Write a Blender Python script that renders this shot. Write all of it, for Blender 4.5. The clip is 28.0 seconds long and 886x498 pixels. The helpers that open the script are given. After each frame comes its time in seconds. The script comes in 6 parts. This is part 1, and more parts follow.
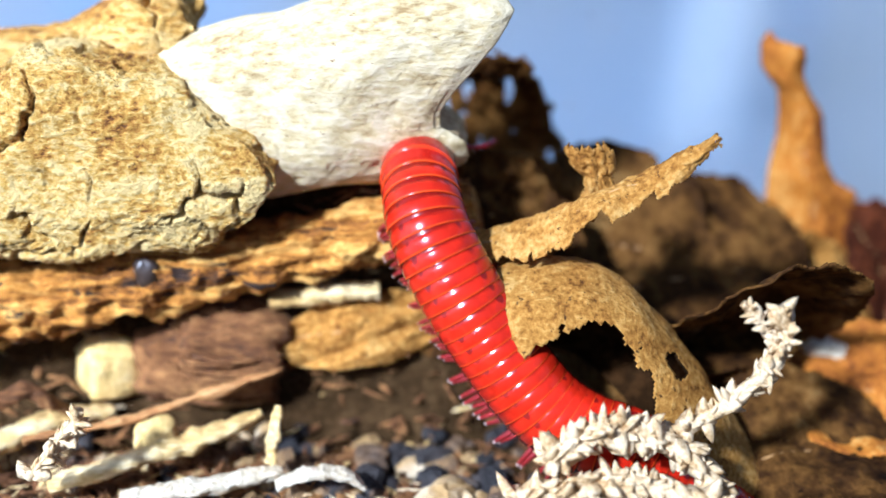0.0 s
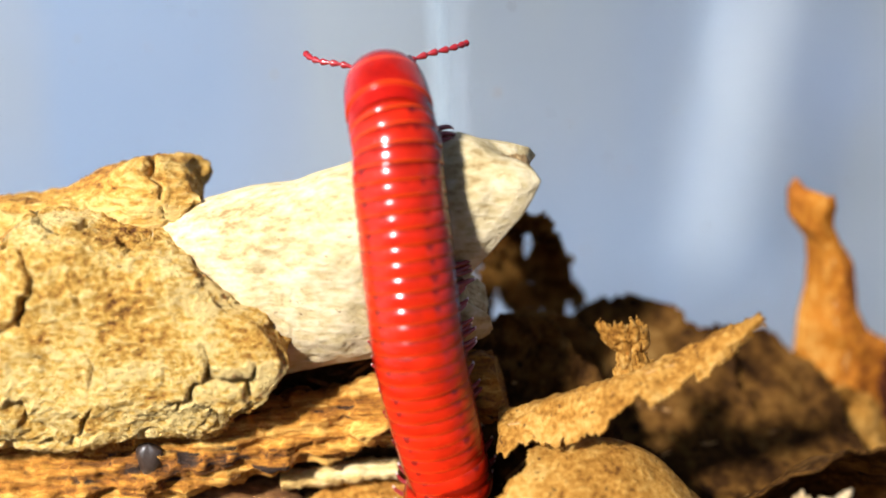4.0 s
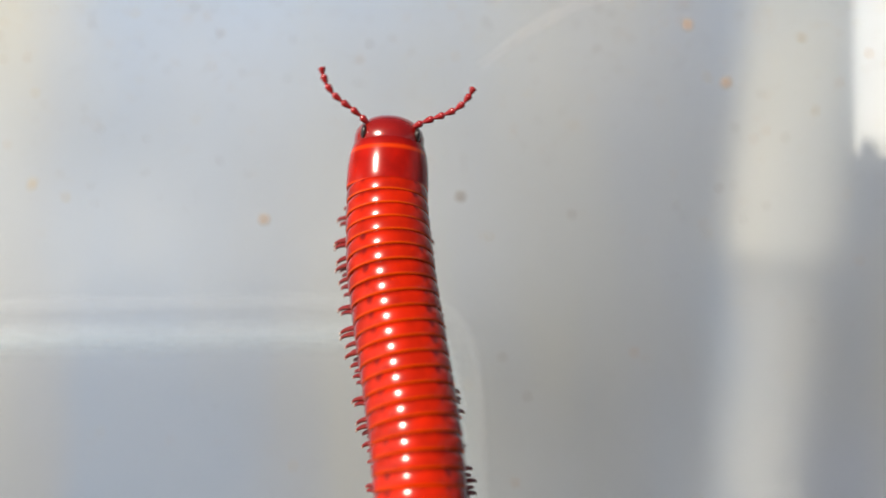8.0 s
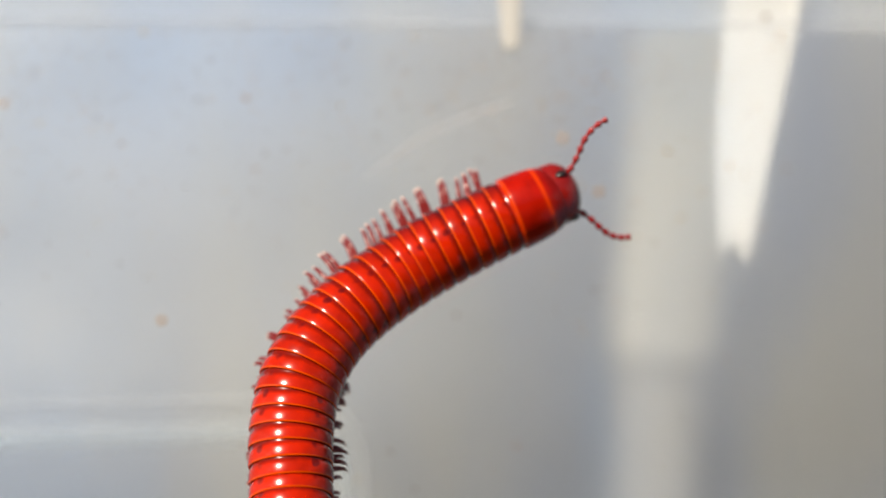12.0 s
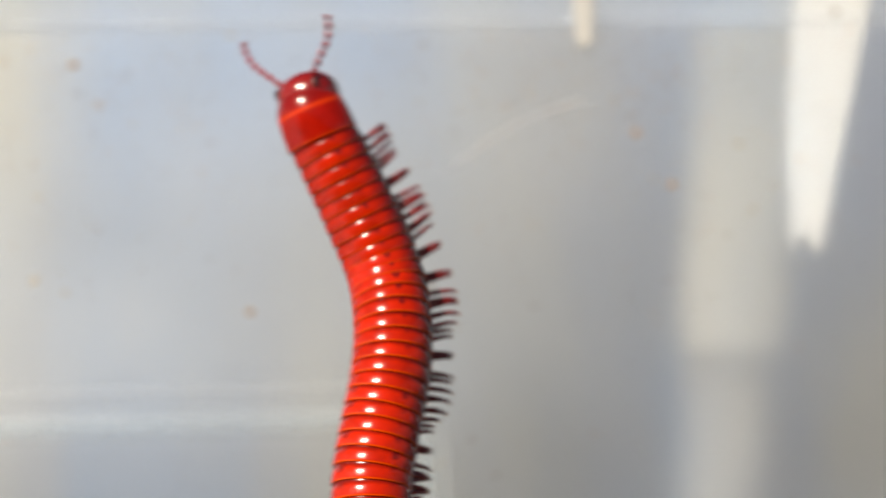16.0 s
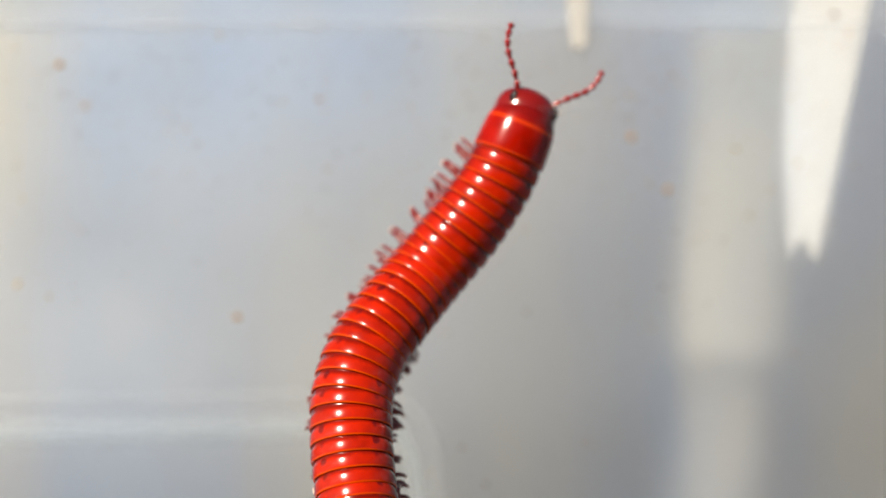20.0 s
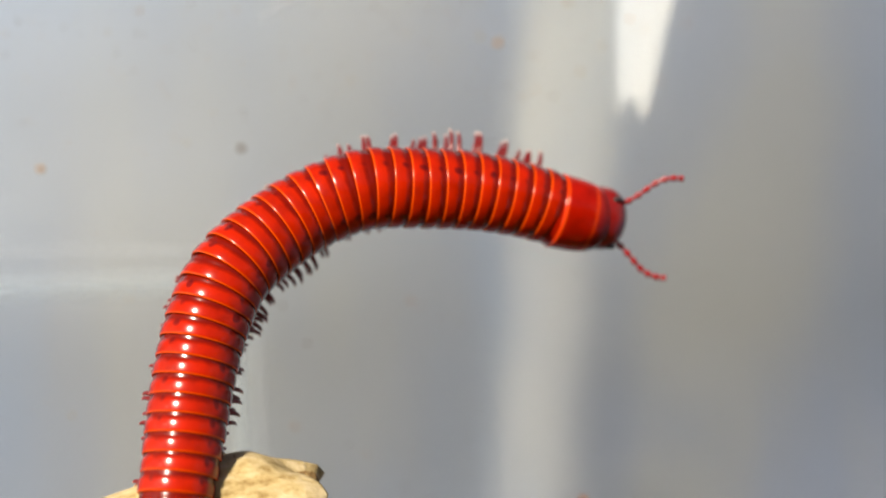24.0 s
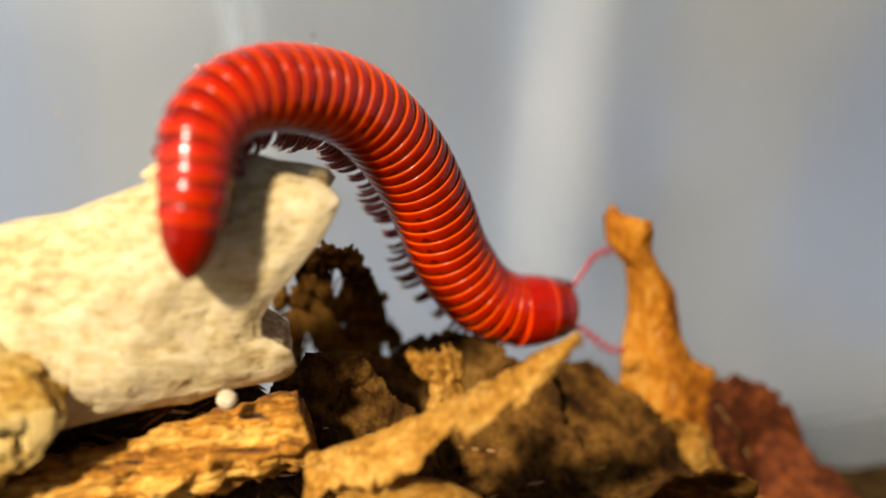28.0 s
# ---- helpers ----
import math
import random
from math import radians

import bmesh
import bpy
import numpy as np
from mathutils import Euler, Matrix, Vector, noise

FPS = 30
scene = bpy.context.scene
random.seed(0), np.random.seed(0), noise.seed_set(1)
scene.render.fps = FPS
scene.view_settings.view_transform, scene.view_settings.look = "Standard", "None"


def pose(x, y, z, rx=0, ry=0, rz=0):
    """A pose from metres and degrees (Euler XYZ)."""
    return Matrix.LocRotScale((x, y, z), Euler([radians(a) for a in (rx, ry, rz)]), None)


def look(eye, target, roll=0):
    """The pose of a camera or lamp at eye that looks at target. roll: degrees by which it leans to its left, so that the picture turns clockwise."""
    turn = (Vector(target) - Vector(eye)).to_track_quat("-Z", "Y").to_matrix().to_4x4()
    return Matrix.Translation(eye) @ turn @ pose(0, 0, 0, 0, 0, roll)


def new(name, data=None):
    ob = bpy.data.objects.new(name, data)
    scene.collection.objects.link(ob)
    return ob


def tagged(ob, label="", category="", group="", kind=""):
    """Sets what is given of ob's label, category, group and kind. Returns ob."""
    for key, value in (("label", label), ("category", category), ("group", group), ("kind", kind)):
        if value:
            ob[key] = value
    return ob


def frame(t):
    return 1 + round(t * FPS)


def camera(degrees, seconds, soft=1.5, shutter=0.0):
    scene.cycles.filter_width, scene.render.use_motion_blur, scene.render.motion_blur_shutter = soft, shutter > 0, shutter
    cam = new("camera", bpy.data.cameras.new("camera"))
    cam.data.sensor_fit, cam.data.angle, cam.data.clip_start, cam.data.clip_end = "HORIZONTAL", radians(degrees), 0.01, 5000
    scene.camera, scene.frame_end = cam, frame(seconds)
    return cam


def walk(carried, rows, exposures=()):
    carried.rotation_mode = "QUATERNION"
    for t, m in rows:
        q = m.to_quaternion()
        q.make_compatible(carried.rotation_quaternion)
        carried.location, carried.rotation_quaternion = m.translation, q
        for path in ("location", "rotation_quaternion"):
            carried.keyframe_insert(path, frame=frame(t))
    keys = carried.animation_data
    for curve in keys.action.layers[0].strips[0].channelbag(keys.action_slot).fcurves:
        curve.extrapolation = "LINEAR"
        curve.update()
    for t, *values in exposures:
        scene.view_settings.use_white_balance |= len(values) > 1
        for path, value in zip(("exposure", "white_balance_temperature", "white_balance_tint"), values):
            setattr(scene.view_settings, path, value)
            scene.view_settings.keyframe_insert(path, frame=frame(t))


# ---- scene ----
# Everything below is worked out in millimetres and scaled to metres by MM.
MM = 0.001


def at(x, y, z, rx=0, ry=0, rz=0):
    """A pose from millimetres and degrees."""
    return pose(x * MM, y * MM, z * MM, rx, ry, rz)


cam = camera(40.0, 28.0, 1.5, 0.6)
cam.data.dof.use_dof = True
cam.data.dof.focus_distance = 0.108
cam.data.dof.aperture_fstop = 11.0
PATH = [
    (0, at(2.57, -3.62, 75.33, 61.96, -0.43, -1.23)),
    (1, at(2.21, -1.65, 76.18, 60.96, -0.66, -1.90)),
    (1.5, at(1.56, -0.36, 76.73, 62.21, -0.08, -1.59)),
    (2, at(0.74, 0.79, 77.57, 62.37, -0.06, -2.27)),
    (2.5, at(-0.06, 2.17, 78.40, 62.83, 0.18, -2.37)),
    (4.5, at(-0.78, 7.20, 82.07, 66.34, -0.30, -2.06)),
    (5, at(-0.79, 7.07, 82.65, 68.08, 0.14, -1.30)),
    (5.5, at(-0.84, 6.39, 82.65, 71.39, 0.42, -1.33)),
    (6, at(-0.85, 6.42, 81.89, 74.85, 0.12, -2.57)),
    (6.5, at(-0.47, 7.40, 80.27, 76.94, -0.56, -4.07)),
    (7, at(-0.13, 7.76, 78.82, 80.99, -0.49, -4.75)),
    (7.5, at(-0.22, 6.59, 78.36, 83.25, -0.03, -2.82)),
    (8, at(-0.63, 4.72, 78.45, 84.67, 0.63, -1.56)),
    (8.5, at(-1.26, 2.49, 78.81, 85.38, 0.02, -1.50)),
    (9, at(-2.00, -0.11, 79.26, 87.03, -0.30, -2.46)),
    (9.5, at(-2.48, -2.21, 79.68, 89.37, 0.53, -3.47)),
    (10, at(-2.25, -2.90, 79.96, 89.53, 0.41, -3.31)),
    (10.5, at(-1.51, -3.04, 80.04, 89.26, 0.32, -3.03)),
    (11, at(-0.19, -2.91, 79.95, 88.61, 0.33, -4.50)),
    (11.5, at(1.27, -3.11, 79.69, 89.37, 0.42, -4.34)),
    (12, at(2.60, -3.12, 79.34, 89.20, 0.52, -5.33)),
    (12.5, at(3.11, -3.22, 78.97, 88.60, 0.65, -5.79)),
    (14.5, at(0.52, -7.63, 77.55, 86.80, 0.84, -9.07)),
    (15, at(-0.21, -7.46, 77.43, 87.60, 0.87, -7.27)),
    (15.5, at(-1.05, -7.45, 77.42, 89.30, 0.91, -6.70)),
    (16, at(-1.74, -7.22, 77.43, 89.66, 0.98, -3.17)),
    (16.5, at(-1.80, -5.98, 77.43, 86.53, 0.10, 5.04)),
    (17, at(-1.86, -4.85, 77.43, 86.24, -0.76, 7.55)),
    (17.5, at(-1.61, -5.17, 77.36, 86.85, -0.73, 7.71)),
    (18, at(-1.28, -6.28, 77.24, 88.74, -0.52, 6.45)),
    (18.5, at(-1.04, -6.79, 77.22, 89.59, -0.06, 4.45)),
    (19, at(-0.83, -6.50, 77.25, 88.74, 0.15, 0.95)),
    (20, at(-0.43, -4.68, 77.29, 89.93, 0.69, -3.14)),
    (20.5, at(-0.25, -4.43, 77.24, 90.45, 0.66, -2.82)),
    (21, at(-0.02, -4.62, 77.09, 90.59, 0.63, -2.67)),
    (21.5, at(0.30, -4.65, 76.91, 90.11, 0.78, -3.38)),
    (23.5, at(1.93, -1.49, 76.87, 86.69, -0.27, -8.27)),
    (24, at(2.58, -0.19, 77.07, 83.09, -0.43, -10.37)),
    (24.5, at(3.46, 1.50, 77.35, 81.87, -0.19, -10.28)),
    (25, at(4.45, 3.37, 77.40, 79.16, -1.02, -10.15)),
    (25.5, at(5.20, 4.78, 76.71, 70.68, -1.62, -10.32)),
    (26, at(5.32, 6.18, 75.66, 70.63, -0.48, -8.23)),
    (26.5, at(5.46, 8.56, 74.14, 71.06, -0.34, -8.70)),
    (27, at(5.13, 10.44, 73.15, 69.82, -0.38, -8.47)),
    (27.5, at(4.15, 11.26, 73.10, 69.39, -0.28, -9.54)),
    (28, at(3.03, 11.58, 73.66, 69.21, -0.94, -10.07)),
]
EXPOSURES = [
    (0, 0.9, 4450, 10), (2.5, 0.87, 4550, 10), (4.5, 0.8, 5900, 10), (6, 0.72, 6400, 10),
    (7, 0.48, 6600, 10), (12.5, 0.36, 7000, 11), (21.5, 0.36, 7000, 11), (24, 0.40, 6950, 10), (26, 0.43, 6950, 10), (28, 0.62, 6950, 10)]
walk(cam, PATH, EXPOSURES)

# ---- light ----
SUN = Vector((-0.50, -0.57, 0.65)).normalized()
world = bpy.data.worlds.new("sky")
scene.world = world
world.use_nodes = True
wn = world.node_tree
sky = wn.nodes.new("ShaderNodeTexSky")
sky.sky_type, sky.sun_disc = "NISHITA", False
sky.sun_elevation = math.asin(SUN.z)
sky.sun_rotation = math.atan2(SUN.x, SUN.y)
wn.links.new(sky.outputs[0], wn.nodes["Background"].inputs[0])
wn.nodes["Background"].inputs[1].default_value = 0.046
sun = new("sun", bpy.data.lights.new("sun", "SUN"))
sun.data.energy, sun.data.angle, sun.data.color = 5.0, radians(5.0), (1.0, 0.93, 0.82)
sun.matrix_basis = look(SUN * 2, (0, 0, 0))


# ---- materials ----
def material(name, rough=0.6):
    m = bpy.data.materials.new(name)
    m.use_nodes = True
    b = m.node_tree.nodes["Principled BSDF"]
    b.inputs["Roughness"].default_value = rough
    return m, m.node_tree, b


def node(nt, kind, **values):
    n = nt.nodes.new(kind)
    for key, v in values.items():
        n.inputs[key].default_value = v
    return n


def math_node(nt, op, a, b=None, c=None):
    n = nt.nodes.new("ShaderNodeMath")
    n.operation = op
    for i, v in enumerate((a, b, c)):
        if v is None:
            continue
        if isinstance(v, (int, float)):
            n.inputs[i].default_value = v
        else:
            nt.links.new(v, n.inputs[i])
    return n.outputs[0]


def ramp(nt, fac, stops):
    r = nt.nodes.new("ShaderNodeValToRGB")
    els = r.color_ramp.elements
    while len(els) < len(stops):
        els.new(0.5)
    for e, (p, c) in zip(els, stops):
        e.position, e.color = p, (*c, 1)
    nt.links.new(fac, r.inputs[0])
    return r.outputs[0]


def mixed(nt, fac, a, b, mode="MIX"):
    n = nt.nodes.new("ShaderNodeMix")
    n.data_type, n.blend_type = "RGBA", mode
    for i, v in ((0, fac), (6, a), (7, b)):
        if isinstance(v, (int, float)):
            n.inputs[i].default_value = v
        elif isinstance(v, tuple):
            n.inputs[i].default_value = (*v, 1)
        else:
            nt.links.new(v, n.inputs[i])
    return n.outputs[2]


def coords(nt, scale=(1, 1, 1)):
    tc = nt.nodes.new("ShaderNodeTexCoord")
    mp = nt.nodes.new("ShaderNodeMapping")
    mp.inputs["Scale"].default_value = scale
    nt.links.new(tc.outputs["Object"], mp.inputs[0])
    return mp.outputs[0]


def noise_fac(nt, vec, scale, detail=4.0, rough=0.55, distortion=0.0):
    n = node(nt, "ShaderNodeTexNoise", Scale=scale, Detail=detail, Roughness=rough, Distortion=distortion)
    nt.links.new(vec, n.inputs["Vector"])
    return n.outputs["Fac"]


def bump(nt, b, height, strength, distance):
    n = node(nt, "ShaderNodeBump", Strength=strength, Distance=distance)
    nt.links.new(height, n.inputs["Height"])
    nt.links.new(n.outputs[0], b.inputs["Normal"])


def organic(name, stops, scale, stretch=(1, 1, 1), fine=6.0, rough=0.75, rise=0.4, specks=None, cracks=None, gloss=0.3, through_light=0.0, vary=0.0, even=0.52):
    """Wood, bark, leaf, soil: coarse stains times fine grain, with relief; cracks: (cell size in 1/m, width)."""
    m, nt, b = material(name, rough)
    v = coords(nt, stretch)
    coarse = noise_fac(nt, v, scale, 5.0, 0.6, 0.3)
    grain = noise_fac(nt, v, scale * fine, 6.0, 0.65)
    f = math_node(nt, "ADD", math_node(nt, "MULTIPLY", coarse, even), math_node(nt, "MULTIPLY", grain, 1 - even))
    if vary:
        info = nt.nodes.new("ShaderNodeObjectInfo")
        f = math_node(nt, "ADD", f, math_node(nt, "MULTIPLY", math_node(nt, "SUBTRACT", info.outputs["Random"], 0.5), vary))
    col = ramp(nt, f, stops)
    height = f
    if specks:
        sp = noise_fac(nt, v, specks[0], 3.0, 0.7)
        fac = ramp(nt, sp, [(specks[1], (0, 0, 0)), (min(1, specks[1] + 0.06), (1, 1, 1))])
        col = mixed(nt, fac, col, specks[2])
    if cracks:
        vo = node(nt, "ShaderNodeTexVoronoi", Scale=cracks[0])
        vo.feature = "DISTANCE_TO_EDGE"
        warp = nt.nodes.new("ShaderNodeVectorMath")
        warp.operation = "MULTIPLY_ADD"
        wob = node(nt, "ShaderNodeTexNoise", Scale=cracks[0] * 2.2, Detail=4.0)
        nt.links.new(v, wob.inputs["Vector"])
        nt.links.new(wob.outputs["Color"], warp.inputs[0])
        warp.inputs[1].default_value = (cracks[2],) * 3
        nt.links.new(v, warp.inputs[2])
        nt.links.new(warp.outputs[0], vo.inputs["Vector"])
        keep = ramp(nt, noise_fac(nt, v, cracks[0] * 0.8, 2.0), [(0.50, (0, 0, 0)), (0.60, (1, 1, 1))])
        line = ramp(nt, vo.outputs["Distance"], [(0.0, (1, 1, 1)), (cracks[1], (0, 0, 0))])
        line = math_node(nt, "MULTIPLY", line, keep)
        col = mixed(nt, line, col, (0.035, 0.02, 0.012))
        height = math_node(nt, "SUBTRACT", height, math_node(nt, "MULTIPLY", line, 1.2))
    nt.links.new(col, b.inputs["Base Color"])
    b.inputs["Specular IOR Level"].default_value = gloss
    bump(nt, b, height, rise, 0.0012)
    if through_light:
        tr = nt.nodes.new("ShaderNodeBsdfTranslucent")
        nt.links.new(col, tr.inputs[0])
        mx = node(nt, "ShaderNodeMixShader", Fac=through_light)
        nt.links.new(b.outputs[0], mx.inputs[1])
        nt.links.new(tr.outputs[0], mx.inputs[2])
        nt.links.new(mx.outputs[0], nt.nodes["Material Output"].inputs[0])
    return m


def plastic(name, colour, clear, milk=0.5, rough=0.28):
    """Frosted polypropylene: partly clear, partly milky, faintly stained."""
    m, nt, b = material(name, rough)
    v = coords(nt)
    stain = noise_fac(nt, v, 38.0, 3.0, 0.5)
    c = mixed(nt, stain, tuple(x * 0.86 for x in colour), colour)
    nt.links.new(c, b.inputs["Base Color"])
    b.inputs["Specular IOR Level"].default_value = 0.4
    bump(nt, b, noise_fac(nt, v, 900.0, 3.0), 0.06, 0.0004)
    tl = nt.nodes.new("ShaderNodeBsdfTranslucent")
    nt.links.new(c, tl.inputs[0])
    a = node(nt, "ShaderNodeMixShader", Fac=milk)
    nt.links.new(b.outputs[0], a.inputs[1])
    nt.links.new(tl.outputs[0], a.inputs[2])
    cl = nt.nodes.new("ShaderNodeBsdfTransparent")
    cl.inputs[0].default_value = (0.93, 0.95, 0.98, 1)
    z = node(nt, "ShaderNodeMixShader", Fac=clear)
    nt.links.new(a.outputs[0], z.inputs[1])
    nt.links.new(cl.outputs[0], z.inputs[2])
    nt.links.new(z.outputs[0], nt.nodes["Material Output"].inputs[0])
    return m


def frosted(name, colour, milk, rough=0.5):
    """Frosted sheet: mostly a scattering see-through body, the rest milky."""
    m, nt, b = material(name, 0.3)
    v = coords(nt)
    # blurred background tints put into the plastic's colour as upright patches
    backdrop_tint = noise_fac(nt, coords(nt, (1, 1, 0.3)), 34.0, 3.0, 0.5)
    c = ramp(nt, backdrop_tint, [(0.36, tuple(x * k for x, k in zip(colour, (0.79, 0.90, 1.04)))), (0.5, tuple(x * 0.92 for x in colour)), (0.64, tuple(x * k for x, k in zip(colour, (1.12, 1.05, 0.90))))])
    nt.links.new(c, b.inputs["Base Color"])
    b.inputs["Specular IOR Level"].default_value = 0.35
    tl = nt.nodes.new("ShaderNodeBsdfTranslucent")
    nt.links.new(c, tl.inputs[0])
    a = node(nt, "ShaderNodeMixShader", Fac=0.97)
    nt.links.new(b.outputs[0], a.inputs[1])
    nt.links.new(tl.outputs[0], a.inputs[2])
    rf = node(nt, "ShaderNodeBsdfRefraction", Roughness=rough, IOR=1.2)
    rf.inputs["Color"].default_value = (0.95, 0.97, 1.0, 1)
    z = nt.nodes.new("ShaderNodeMixShader")
    fac = ramp(nt, noise_fac(nt, v, 30.0, 3.0), [(0.3, (1 - milk * 1.25,) * 3), (0.7, (1 - milk * 0.75,) * 3)])
    nt.links.new(fac, z.inputs[0])
    nt.links.new(a.outputs[0], z.inputs[1])
    nt.links.new(rf.outputs[0], z.inputs[2])
    nt.links.new(z.outputs[0], nt.nodes["Material Output"].inputs[0])
    return m


def rib_plastic(name, colour, most, fade, milk=0.88):
    """Milky plastic that thins out to clear toward its long edges and its lower end (u across, v along the rib)."""
    m, nt, b = material(name, 0.35)
    v = coords(nt, (1, 1, 0.12))
    streak = noise_fac(nt, v, 260.0, 3.0, 0.5)
    c = mixed(nt, streak, tuple(x * 0.92 for x in colour), colour)
    nt.links.new(c, b.inputs["Base Color"])
    b.inputs["Specular IOR Level"].default_value = 0.3
    tl = nt.nodes.new("ShaderNodeBsdfTranslucent")
    nt.links.new(c, tl.inputs[0])
    a = node(nt, "ShaderNodeMixShader", Fac=milk)
    nt.links.new(b.outputs[0], a.inputs[1])
    nt.links.new(tl.outputs[0], a.inputs[2])
    uv = nt.nodes.new("ShaderNodeUVMap")
    sep = nt.nodes.new("ShaderNodeSeparateXYZ")
    nt.links.new(uv.outputs[0], sep.inputs[0])
    across = ramp(nt, sep.outputs[0], [(0.0, (0, 0, 0)), (0.25, (0.6, 0.6, 0.6)), (0.5, (1, 1, 1)), (0.75, (0.6, 0.6, 0.6)), (1.0, (0, 0, 0))])
    down = ramp(nt, sep.outputs[1], [(0.0, (fade, fade, fade)), (0.60, (fade, fade, fade)), (0.75, (0.35 + 0.65 * fade,) * 3), (0.9, (1, 1, 1)), (1.0, (0.9, 0.9, 0.9))])
    t = math_node(nt, "MULTIPLY", math_node(nt, "MULTIPLY", across, down), math_node(nt, "MULTIPLY", math_node(nt, "MULTIPLY_ADD", streak, 0.3, 0.85), most))
    cl = nt.nodes.new("ShaderNodeBsdfTransparent")
    z = nt.nodes.new("ShaderNodeMixShader")
    nt.links.new(t, z.inputs[0])
    nt.links.new(cl.outputs[0], z.inputs[1])
    nt.links.new(a.outputs[0], z.inputs[2])
    nt.links.new(z.outputs[0], nt.nodes["Material Output"].inputs[0])
    return m


def shell_material(name, base, edge, dark, length, spots=True, rim_at=(-0.74, 0.20), front_at=None):
    """Glossy body-ring cuticle: base red, thin amber rear edge (its place and width in mm), dark side spots, painted
    groove and flank shade; z runs along the body, y is the back.
    """
    m, nt, b = material(name, 0.34)
    tc = nt.nodes.new("ShaderNodeTexCoord")
    sep = nt.nodes.new("ShaderNodeSeparateXYZ")
    nt.links.new(tc.outputs["Object"], sep.inputs[0])
    x, y, z = sep.outputs
    info = nt.nodes.new("ShaderNodeObjectInfo")
    shift = nt.nodes.new("ShaderNodeVectorMath")
    shift.operation = "ADD"
    nt.links.new(tc.outputs["Object"], shift.inputs[0])
    nt.links.new(info.outputs["Random"], shift.inputs[1])
    cloud = noise_fac(nt, shift.outputs[0], 420.0, 4.0, 0.6)
    zl = math_node(nt, "DIVIDE", z, length)
    col = mixed(nt, ramp(nt, cloud, [(0.35, (0, 0, 0)), (0.75, (1, 1, 1))]), base, tuple(c * 0.6 for c in base))
    if spots:
        ang = math_node(nt, "ABSOLUTE", math_node(nt, "ARCTAN2", x, y))
        # the front half of each ring, which slides under the ring before it, has its own dark band, deepened to paint
        # the groove's shade
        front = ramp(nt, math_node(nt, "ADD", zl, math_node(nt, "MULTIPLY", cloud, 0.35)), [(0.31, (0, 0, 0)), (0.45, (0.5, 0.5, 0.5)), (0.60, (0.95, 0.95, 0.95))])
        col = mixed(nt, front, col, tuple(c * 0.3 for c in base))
        da = math_node(nt, "DIVIDE", math_node(nt, "SUBTRACT", ang, 0.70), 0.12)
        dz = math_node(nt, "DIVIDE", math_node(nt, "SUBTRACT", zl, 0.22), 0.34)
        d2 = math_node(nt, "ADD", math_node(nt, "MULTIPLY", da, da), math_node(nt, "MULTIPLY", dz, dz))
        d2 = math_node(nt, "ADD", d2, math_node(nt, "MULTIPLY", math_node(nt, "SUBTRACT", cloud, 0.42), 4.5))
        col = mixed(nt, ramp(nt, d2, [(0.25, (0.7, 0.7, 0.7)), (1.5, (0, 0, 0))]), col, dark)
        # dark belly; its spread up the flanks paints the body's shaded side
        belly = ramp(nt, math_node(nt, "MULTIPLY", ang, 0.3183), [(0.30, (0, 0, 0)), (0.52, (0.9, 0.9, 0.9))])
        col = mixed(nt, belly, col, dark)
    away = math_node(nt, "ABSOLUTE", math_node(nt, "SUBTRACT", math_node(nt, "MULTIPLY", z, 1000.0), rim_at[0]))
    rim = ramp(nt, math_node(nt, "DIVIDE", away, 2 * rim_at[1]), [(0.22, (0.75, 0.75, 0.75)), (0.42, (0, 0, 0))])
    col = mixed(nt, rim, col, edge)
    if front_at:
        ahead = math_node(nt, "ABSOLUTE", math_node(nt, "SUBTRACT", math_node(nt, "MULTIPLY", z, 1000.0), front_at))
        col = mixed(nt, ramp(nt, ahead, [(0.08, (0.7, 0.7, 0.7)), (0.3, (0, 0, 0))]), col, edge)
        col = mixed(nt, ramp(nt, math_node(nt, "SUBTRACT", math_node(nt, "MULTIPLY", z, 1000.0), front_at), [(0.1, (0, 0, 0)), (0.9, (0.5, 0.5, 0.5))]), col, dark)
    nt.links.new(col, b.inputs["Base Color"])
    b.inputs["Coat Weight"].default_value = 0.95
    b.inputs["Coat Roughness"].default_value = 0.19
    b.inputs["Coat IOR"].default_value = 1.42
    b.inputs["Specular IOR Level"].default_value = 0.0
    lines = node(nt, "ShaderNodeTexNoise", Scale=1.0, Detail=3.0)
    mp = nt.nodes.new("ShaderNodeMapping")
    mp.inputs["Scale"].default_value = (2600, 2600, 260)
    nt.links.new(tc.outputs["Object"], mp.inputs[0])
    nt.links.new(mp.outputs[0], lines.inputs["Vector"])
    bump(nt, b, lines.outputs["Fac"], 0.05, 0.0002)
    return m


def plain(name, colour, rough=0.5, coat=0.0, amount=0.25, scale=700.0):
    m, nt, b = material(name, rough)
    f = noise_fac(nt, coords(nt), scale, 4.0)
    nt.links.new(mixed(nt, f, tuple(c * (1 - amount) for c in colour), tuple(min(1, c * (1 + amount)) for c in colour)), b.inputs["Base Color"])
    b.inputs["Coat Weight"].default_value = coat
    b.inputs["Coat Roughness"].default_value = 0.15
    bump(nt, b, f, 0.15, 0.0003)
    return m


